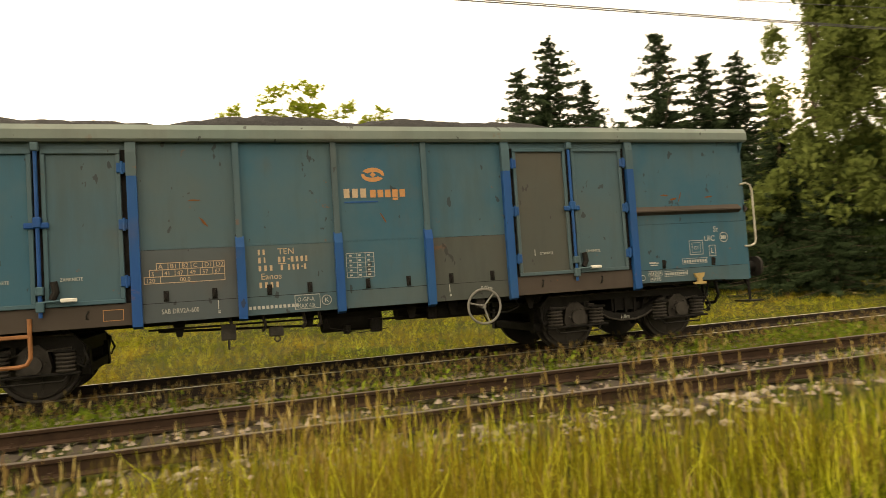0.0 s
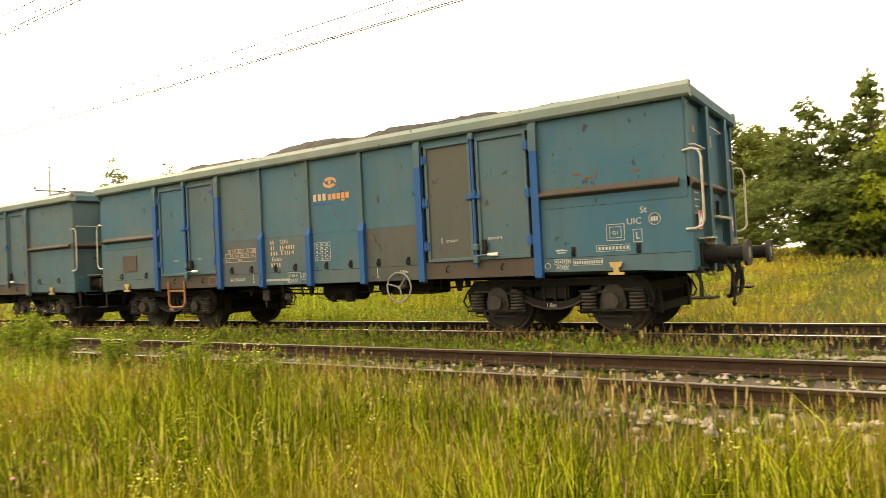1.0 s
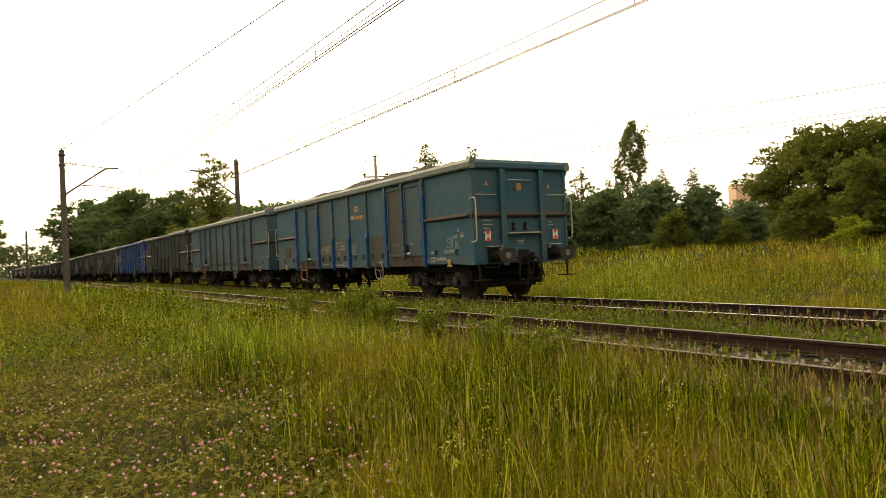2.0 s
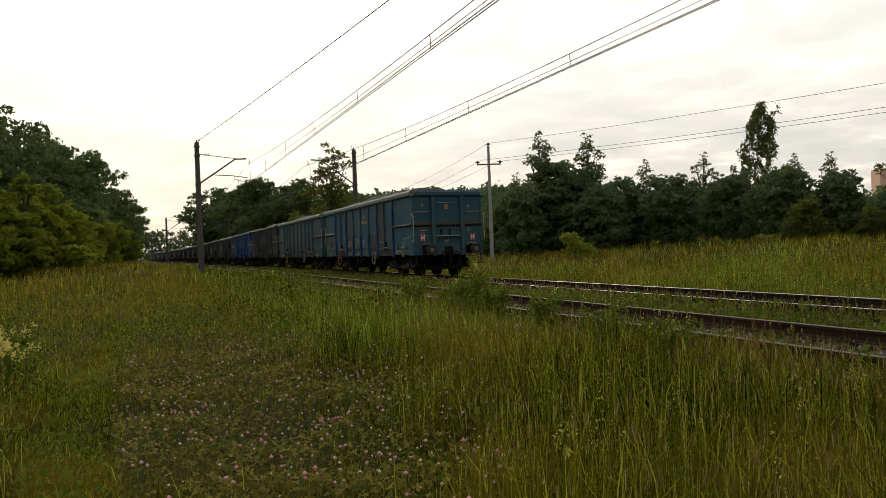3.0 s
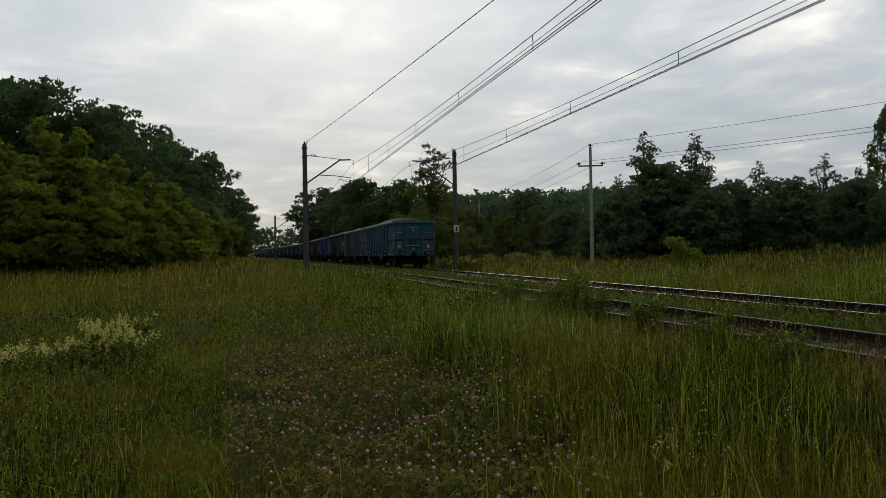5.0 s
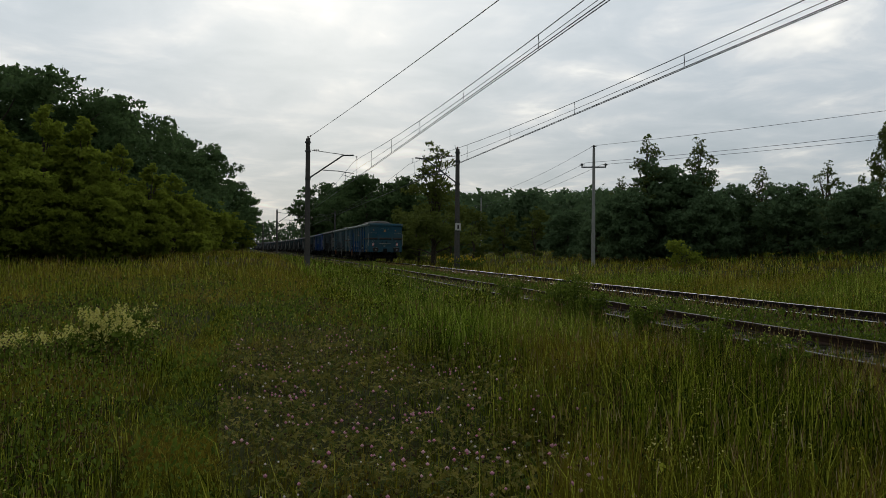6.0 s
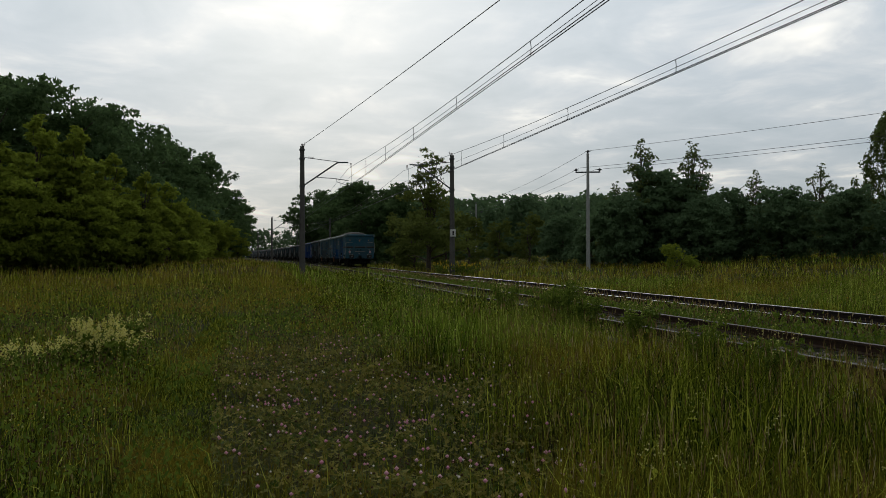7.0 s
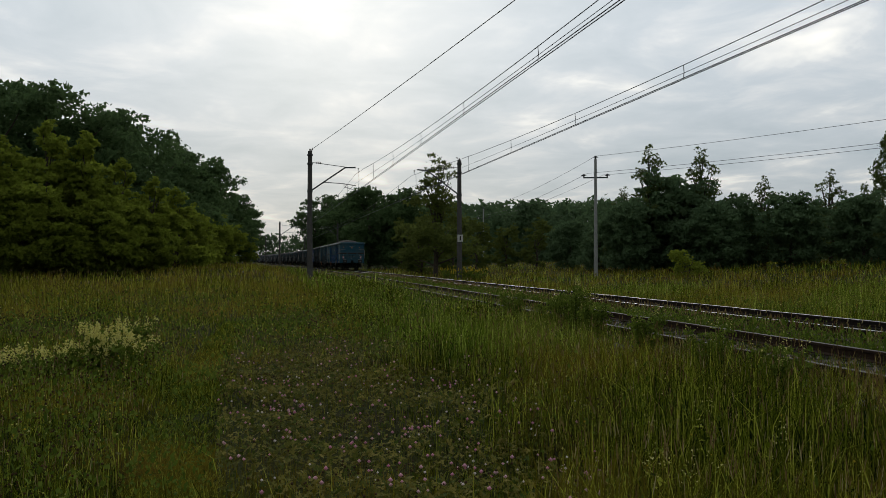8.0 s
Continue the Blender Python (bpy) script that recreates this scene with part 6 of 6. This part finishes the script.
def track_weeds():
    """Low weeds and thin stalks between and beside the rails."""
    rg = np.random.RandomState(6)
    n = 115000
    y = -22 + 110 * rg.uniform(0, 1, n) ** 1.25
    x = rg.uniform(SIDE_X - 1.5, RAIL_X + 1.9, n)
    dens = np.where((x > SIDE_X + 0.85) & (x < RAIL_X - 1.0), 1.0, 0.3)
    dens = np.where((np.abs(x - SIDE_X) < 0.68), 0.95, dens)
    dens = np.where((np.abs(x - RAIL_X) < 0.68), 0.10, dens)
    dens = np.where(x < SIDE_X - 0.85, 0.9, dens) * (0.45 + 0.6 * patchy(x, y, 0.9))
    dens = np.where((y > -6.5) & (y < 1.5), dens * 0.45, dens)
    near_rail = (np.abs(np.abs(x - SIDE_X) - 0.7525) < 0.10) | (np.abs(np.abs(x - RAIL_X) - 0.7525) < 0.12)
    ok = (rg.uniform(0, 1, n) < dens) & ~near_rail
    x, y = x[ok], y[ok]
    n = len(x)
    h = rg.uniform(0.14, 0.46, n) * (0.55 + 0.6 * patchy(x, y, 1.3))
    h = np.where(np.abs(x - RAIL_X) < 1.15, h * 0.4, h)
    h = np.where(np.abs(x - SIDE_X) < 0.75, h * 0.62, h)
    v, f, tip = spikes(rg, n, (x, y), h + 0.08, 0.011 * rg.uniform(0.6, 1.7, n), 0.5)
    tagged(new("track_weeds", arrays_mesh("track_weeds", v, f, WEED)), "green weeds growing between the rails", "weeds", kind="stuff")
    sel = rg.uniform(0, 1, n) < 0.10
    v, f = heads(rg, tip[sel], 0.013, 0.07)
    tagged(new("track_seed_heads", arrays_mesh("track_seed_heads", v, f, STRAW)), "pale seed heads between the rails", "weeds", kind="stuff")


track_weeds()


def leaf_specks(rg, x, y, h, size, tilt=0.4):
    """Small four-cornered leaves at the height h over the ground."""
    n = len(x)
    c = np.stack([x, y, ground_z(x, y) + h], 1)
    a = rg.uniform(0, 2 * np.pi, n)
    s = size * rg.uniform(0.5, 1.5, n)
    u = np.stack([np.cos(a) * s, np.sin(a) * s, rg.normal(0, tilt, n) * s], 1)
    w = np.stack([-np.sin(a) * s * 0.7, np.cos(a) * s * 0.7, rg.normal(0, tilt, n) * s], 1)
    v = np.stack([c - u, c + w, c + u, c - w], 1).reshape(-1, 3)
    return v, np.arange(4 * n).reshape(-1, 4)


def buds(rg, x, y, z, r):
    """Small round flower heads."""
    m = len(x)
    ico = np.array([(0, 0, 1), (0.9, 0, 0.1), (0.28, 0.86, 0.1), (-0.73, 0.53, 0.1), (-0.73, -0.53, 0.1), (0.28, -0.86, 0.1), (0, 0, -0.7)])
    tri = np.array([(0, 1, 2), (0, 2, 3), (0, 3, 4), (0, 4, 5), (0, 5, 1), (6, 2, 1), (6, 3, 2), (6, 4, 3), (6, 5, 4), (6, 1, 5)])
    v = (np.stack([x, y, z], 1)[:, None, :] + ico[None] * r[:, None, None]).reshape(-1, 3)
    f = (tri[None] + (np.arange(m) * 7)[:, None, None]).reshape(-1, 3)
    return v, f


def trefoils(rg, x, y, h, size):
    """Clover leaves: three leaflets round a point, tilted a little, one island each leaf."""
    n = len(x)
    c = np.stack([x, y, ground_z(x, y) + h], 1)
    tilt = rg.normal(0, 0.5, (n, 2))
    a0 = rg.uniform(0, 2 * np.pi, n)
    s = size * rg.uniform(0.6, 1.4, n)
    v = [c]
    for k in range(3):
        for da, q in ((-0.75, 0.8), (0.0, 1.25), (0.75, 0.8)):
            a = a0 + k * 2 * np.pi / 3 + da
            dx, dy = np.cos(a) * s * q, np.sin(a) * s * q
            v.append(c + np.stack([dx, dy, dx * tilt[:, 0] + dy * tilt[:, 1]], 1))
    v = np.stack(v, 1).reshape(-1, 3)
    base = np.array([(0, 1, 2, 3), (0, 4, 5, 6), (0, 7, 8, 9)])
    return v, (base[None] + (np.arange(n) * 10)[:, None, None]).reshape(-1, 4)


def clover_patch():
    rg = np.random.RandomState(8)
    x, y = sector(rg, 66000, 2.3, 14, -36, 10, 1.2)
    jx, jy = rg.normal(0, 0.35, len(x)), rg.normal(0, 0.35, len(x))
    ok = clover_zone(x + jx, y + jy) & ~path_zone(x, y) & (rg.uniform(0, 1, len(x)) < 0.4 + 0.6 * patchy(x, y, 2.0))
    x, y = x[ok], y[ok]
    n = len(x)
    mound = 0.16 + 0.20 * patchy(x, y, 2.6)
    v, f = trefoils(rg, x, y, mound * rg.uniform(0.25, 1.0, n) ** 0.6 + 0.02, 0.017)
    tagged(new("clover_leaves", arrays_mesh("clover_leaves", v, f, CLOVERLEAF)), "low clover leaves in the meadow", "clover", kind="stuff")
    near = np.hypot(x, y) < 7.5
    for name, share, mat, r0, r1, label in (("clover_blossoms", np.where(near, 0.034, 0.012), PINK, 0.010, 0.018, "pink clover blossoms in the grass"), ("white_clover_blossoms", np.where(near, 0.012, 0.003), PALEPINK, 0.007, 0.013, "pale clover blossoms in the grass"), ("dry_clover_heads", np.where(near, 0.07, 0.16), DARKHEAD, 0.006, 0.012, "dark dry clover heads")):
        sel = rg.uniform(0, 1, n) < share
        bx, by = x[sel], y[sel]
        m = len(bx)
        bz = ground_z(bx, by) + mound[sel] + rg.uniform(0.0, 0.12, m)
        v, f = buds(rg, bx, by, bz, rg.uniform(r0, r1, m))
        tagged(new(name, arrays_mesh(name, v, f, mat)), label, "clover", kind="stuff")
        v, f, _ = spikes(rg, m, (bx, by), bz - ground_z(bx, by), np.full(m, 0.002), 0.02)
        tagged(new("clover_stalks", arrays_mesh("clover_stalks", v, f, CLOVERLEAF)), "thin green clover stalks", "clover", kind="stuff")


clover_patch()


def meadow_herbs():
    """Broad-leaved herbs, dark seed heads and tiny flowers among the grass."""
    rg = np.random.RandomState(18)
    x, y = sector(rg, 120000, 3.0, 26, -60, 34, 0.9)
    ok = off_track(x, y) & (rg.uniform(0, 1, len(x)) < (0.25 + 0.75 * patchy(x + 5, y - 2, 0.8) ** 1.5) * np.where(low_zone(x, y), 1.0, 0.3)) & ~clover_zone(x, y)
    x, y = x[ok], y[ok]
    n = len(x)
    d = np.hypot(x, y)
    low = np.where(path_zone(x, y), 0.35, 1.0)
    v, f = leaf_specks(rg, x, y, rg.uniform(0.06, 0.46, n) * low, 0.007 + 0.0011 * d, 0.8)
    tagged(new("meadow_herbs", arrays_mesh("meadow_herbs", v, f, WEED)), "broad-leaved green herbs in the meadow", "herbs", kind="stuff")
    for name, share, mat, k, label in (("dark_seed_heads", 0.16, DARKHEAD, 1.0, "dark brown seed heads in the meadow"), ("tiny_white_flowers", 0.035, CREAM, 0.8, "tiny cream-white flowers in the meadow"), ("tiny_yellow_flowers", 0.02, YELLOWFL, 0.8, "tiny yellow flowers in the meadow")):
        sel = (rg.uniform(0, 1, n) < share) & ~path_zone(x, y)
        if name == "dark_seed_heads":
            sel &= np.degrees(np.arctan2(-x, y)) > -30
        m = int(sel.sum())
        bx, by = x[sel], y[sel]
        v, f = buds(rg, bx, by, ground_z(bx, by) + rg.uniform(0.22, 0.50, m), k * (0.005 + 0.0008 * d[sel]) * rg.uniform(0.7, 1.4, m))
        tagged(new(name, arrays_mesh(name, v, f, mat)), label, "flowers", kind="stuff")


meadow_herbs()


def verge_weeds():
    """The leafy strip between the two tracks, and pale stalks along the main line."""
    rg = np.random.RandomState(19)
    n = 30000
    y = -20 + 75 * rg.uniform(0, 1, n) ** 1.15
    x = SIDE_X + 0.85 + (RAIL_X - SIDE_X - 1.95) * rg.beta(1.4, 1.4, n)
    h = rg.uniform(0.02, 0.34, n) * (0.5 + 0.7 * patchy(x, y, 1.1))
    keep = ~((y > -7.5) & (y < 1.0) & (rg.uniform(0, 1, n) < 0.78))
    x, y, h = x[keep], y[keep], h[keep]
    v, f = leaf_specks(rg, x, y, h + 0.08, 0.021, 0.8)
    tagged(new("verge_weeds", arrays_mesh("verge_weeds", v, f, WEED)), "leafy green weeds between the two tracks", "weeds", kind="stuff")
    m = 7000
    y = -20 + 80 * rg.uniform(0, 1, m)
    x = np.where(rg.uniform(0, 1, m) < 0.9, RAIL_X - rg.uniform(0.85, 1.5, m), RAIL_X + rg.uniform(-0.6, 0.6, m))
    hh = rg.uniform(0.12, 0.34, m)
    v, f, tip = blades(rg, m, (x, y), hh + 0.1, np.full(m, 0.004), 0.25)
    tagged(new("pale_stalks", arrays_mesh("pale_stalks", v, f, STRAW)), "pale dry stalks along the rails", "weeds", kind="stuff")
    v, f = heads(rg, tip, 0.010, 0.09)
    tagged(new("pale_stalk_heads", arrays_mesh("pale_stalk_heads", v, f, STRAW)), "pale seed heads along the rails", "weeds", kind="stuff")


verge_weeds()


def herb(name, x, y, height, spread, stems, leaf_mat, flower_mat, seed, label, leaves=260, flowers=0, size=0.03):
    """A tall herb: several stems with leaves along them, and blossom sprays on top."""
    rg = np.random.RandomState(seed)
    t = thing(name, pose(x, y, float(ground_z(x, y)) - 0.03))
    bm = B()
    cs, rs, fl, fr = [], [], [], []
    for i in range(stems):
        a, r = rg.uniform(0, 2 * math.pi), spread * math.sqrt(rg.uniform(0, 1))
        hh = height * rg.uniform(0.65, 1.0)
        tip = (r * math.cos(a), r * math.sin(a), hh)
        limb(bm, (tip[0] * 0.3, tip[1] * 0.3, 0), tip, 0.006, 0.003, 0.02, rg, 4, 4)
        for q in (0.3, 0.5, 0.7, 0.88):
            cs.append((tip[0] * (0.3 + 0.7 * q), tip[1] * (0.3 + 0.7 * q), hh * q))
            rs.append((0.09, 0.09, 0.10 * height))
        fl.append(tip)
        fr.append((0.035, 0.035, 0.15))
    tagged(part("stalk", bm, leaf_mat, t), kind="stuff")
    v, f = leaf_cloud(rg, cs, rs, leaves, size, 0.3, 0.2, 0.0, 1.5)
    ob = new("foliage", arrays_mesh("foliage", v, f, leaf_mat))
    ob.parent = t
    if flowers:
        v, f = leaf_cloud(rg, fl, fr, flowers, size * 0.45, 0.3)
        ob = new("blossom", arrays_mesh("blossom", v, f, flower_mat))
        ob.parent = t
    tagged(t, label, "plant", group="tall herbs")


rnd_h = random.Random(4)
for k, (az, d, h, nf) in enumerate(((10.9, 10.6, 0.74, 1300), (10.1, 10.4, 0.55, 600), (12.2, 10.6, 0.52, 500), (8.6, 11.6, 0.48, 160), (14.2, 10.8, 0.46, 260), (16.0, 10.4, 0.50, 380), (17.6, 10.3, 0.46, 300), (8.9, 14.0, 0.5, 200))):
    x, y, _ = place(az, d)
    herb("bedstraw_clump", x, y, h, 0.34, 28, WEED, CREAM, 100 + k, "cream-white flowering bedstraw clump in the grass", 300, nf, 0.034)
for k, (az, d, h) in enumerate(((-26.0, 12.7, 1.05), (-25.0, 13.2, 0.9), (-27.2, 11.9, 0.8), (-23.6, 13.8, 0.8), (-31.0, 10.2, 0.75), (-36.0, 8.6, 0.7), (-41.0, 7.6, 0.65), (-20.5, 15.5, 0.8))):
    x, y, _ = place(az, d)
    herb("tall_weed", x, y, h, 0.30, 16, WEED, CREAM, 200 + k, "tall leafy green weed beside the siding", 1900, 120, 0.019)
for k in range(60):
    x, y, _ = place(rnd_h.uniform(-26, -6), rnd_h.uniform(13, 44))
    if x < 4.6:
        herb("tall_weed", x, y, rnd_h.uniform(0.55, 0.95), 0.55, 12, GRASS_T, CREAM, 300 + k, "tall leafy green weed in the meadow", 520, 40, 0.018)
for k, (az, d) in enumerate(((-17.0, 50), (-16.2, 49), (-17.8, 48), (-15.3, 51))):
    x, y, _ = place(az, d)
    herb("goldenrod", x, y, 1.1, 0.7, 16, WEED, YELLOWFL, 400 + k, "yellow-flowering weed clump beside the track", 300, 500, 0.06)
for k in range(14):
    x, y, _ = place(rnd_h.uniform(-85, -30), rnd_h.uniform(3.2, 5.6))
    if x < 4.6:
        herb("yarrow", x, y, rnd_h.uniform(0.45, 0.65), 0.10, 3, GRASS_T, CREAM, 500 + k, "white-flowering yarrow in the tall grass", 40, 30, 0.014)

# ---- sleepers, fastenings and loose stones ----


def track_pieces():
    bm = B()
    box(bm, -1.22, 1.22, -0.12, 0.12, -0.10, 0.0, 0.012)
    sleeper_me = link_mesh("sleeper", bm, SLEEPER)
    bm = B()
    for s in (-1, 1):
        box(bm, s * 0.07, s * 0.13, -0.05, 0.05, 0.0, 0.028)
        tube(bm, [(s * 0.10, 0, 0.025), (s * 0.10, 0, 0.065)], 0.016, 6)
    clip_me = link_mesh("rail_clip", bm, RAILRUST)
    rails = [o for o in scene.objects if o.name.split(".")[0] == "rail"]
    for cx in (RAIL_X, SIDE_X):
        bed = new("sleeper_row")
        tagged(bed, "row of weathered sleepers in the ballast", "sleepers", kind="structure")
        for k in range(105):
            y = -18 + 0.62 * k
            ob = new("sleeper", sleeper_me)
            ob.parent = bed
            ob.matrix_basis = pose(cx, y, (-0.155 if cx == RAIL_X else -0.182) + 0.004 * math.sin(k * 1.7), 0, 0, 0.6 * math.sin(k * 2.3))
            if y < 24:
                for s in (-1, 1):
                    c = new("rail_clip", clip_me)
                    c.parent = bed
                    c.matrix_basis = pose(cx + s * 0.7525, y, -0.152)


def stone_mesh(seed):
    rg = np.random.RandomState(seed)
    bm = B()
    bmesh.ops.create_icosphere(bm, subdivisions=1, radius=1.0)
    for v in bm.verts:
        v.co *= rg.uniform(0.75, 1.15)
        v.co.z *= 0.7
    return link_mesh("stone", bm, PALESTONE)


PALESTONE = plain("pale_loose_stone", (0.22, 0.19, 0.155), 0.9, 0.0, 0.35, 30)


def stones():
    """Loose pale stones along the siding's near shoulder."""
    kinds = [stone_mesh(k) for k in range(5)]
    row = new("loose_stones")
    tagged(row, "loose pale stones on the siding's shoulder", "stones", kind="structure")
    rnd = random.Random(12)
    for k in range(290):
        y = rnd.choice((-7.5, -4.6, -2.0, 0.6, 2.4, 5.0, 7.6, 9.6)) + rnd.gauss(0, 0.75)
        x = SIDE_X - rnd.uniform(0.90, 1.75)
        z = -0.20 if x > SIDE_X - 1.35 else -0.20 - 0.22 * (SIDE_X - 1.35 - x) / 0.4
        ob = new("stone", kinds[k % 5])
        ob.parent = row
        r = rnd.uniform(0.025, 0.07)
        ob.matrix_basis = pose(x, y, z + r * 0.35, 0, 0, rnd.uniform(0, 360)) @ Matrix.Diagonal((r, r * rnd.uniform(0.7, 1.2), r * rnd.uniform(0.7, 1), 1))
    rg = np.random.RandomState(31)
    n = 12000
    y = rg.uniform(-16, 30, n)
    y[9000:] = rg.uniform(-9, 4, n - 9000)
    x = np.concatenate([SIDE_X + rg.uniform(-1.5, 1.3, 4500), RAIL_X + rg.uniform(-1.5, 1.3, 4500), rg.uniform(SIDE_X + 1.2, RAIL_X - 1.2, n - 9000)])
    r = rg.uniform(0.018, 0.045, n)
    mid = (x > SIDE_X + 1.4) & (x < RAIL_X - 1.4)
    c = np.stack([x, y, np.where(mid, -0.295, -0.195)], 1)
    base = np.array([(1, 0, 0), (0, 1, 0), (-1, 0, 0), (0, -1, 0), (0, 0, 1.0)])
    jit = rg.uniform(0.7, 1.25, (n, 5, 1))
    v = (c[:, None, :] + base[None] * jit * r[:, None, None]).reshape(-1, 3)
    tri = np.array([(0, 1, 4), (1, 2, 4), (2, 3, 4), (3, 0, 4)])
    f = (tri[None] + (np.arange(n) * 5)[:, None, None]).reshape(-1, 3)
    tagged(new("ballast_stones", arrays_mesh("ballast_stones", v, f, STONE)), "grey brown ballast stones between the sleepers", "ballast", kind="stuff")


track_pieces()
stones()


REAR = ((0.0, -8.10), (0.5, -3.14), (1.0, 2.06), (1.5, 7.23), (2.0, 12.59), (3.5, 28.98), (4.0, 34.6), (4.5, 40.05), (6.0, 57.0), (6.5, 62.65), (7.0, 68.45), (7.5, 74.35), (8.0, 80.25))


def rear_at(t):
    """About where the train's rear end stands along the track at t seconds."""
    return -8.20 + 10.25 * t + 0.1 * t * t


def on_line(y):
    """Pose of a wagon whose rear end stands at y: both bogies on the line."""
    b1, b2 = float(bend(y + 2.15)), float(bend(y + 11.05))
    k = (b2 - b1) / 8.9
    return pose(RAIL_X + b1 - 2.15 * k, y, 0, 0, 0, -math.degrees(math.atan(k)))


def motions():
    for i, w in enumerate(TRAIN):
        walk(w, [(t, on_line(y + i * PITCH)) for t, y in REAR])
    for ws, a in LAST_SETS + SECOND_SETS:
        walk(ws, [(k / 30, pose(0, a, 0.46, -math.degrees((rear_at(k / 30) - rear_at(0)) / 0.46))) for k in range(241)])


motions()
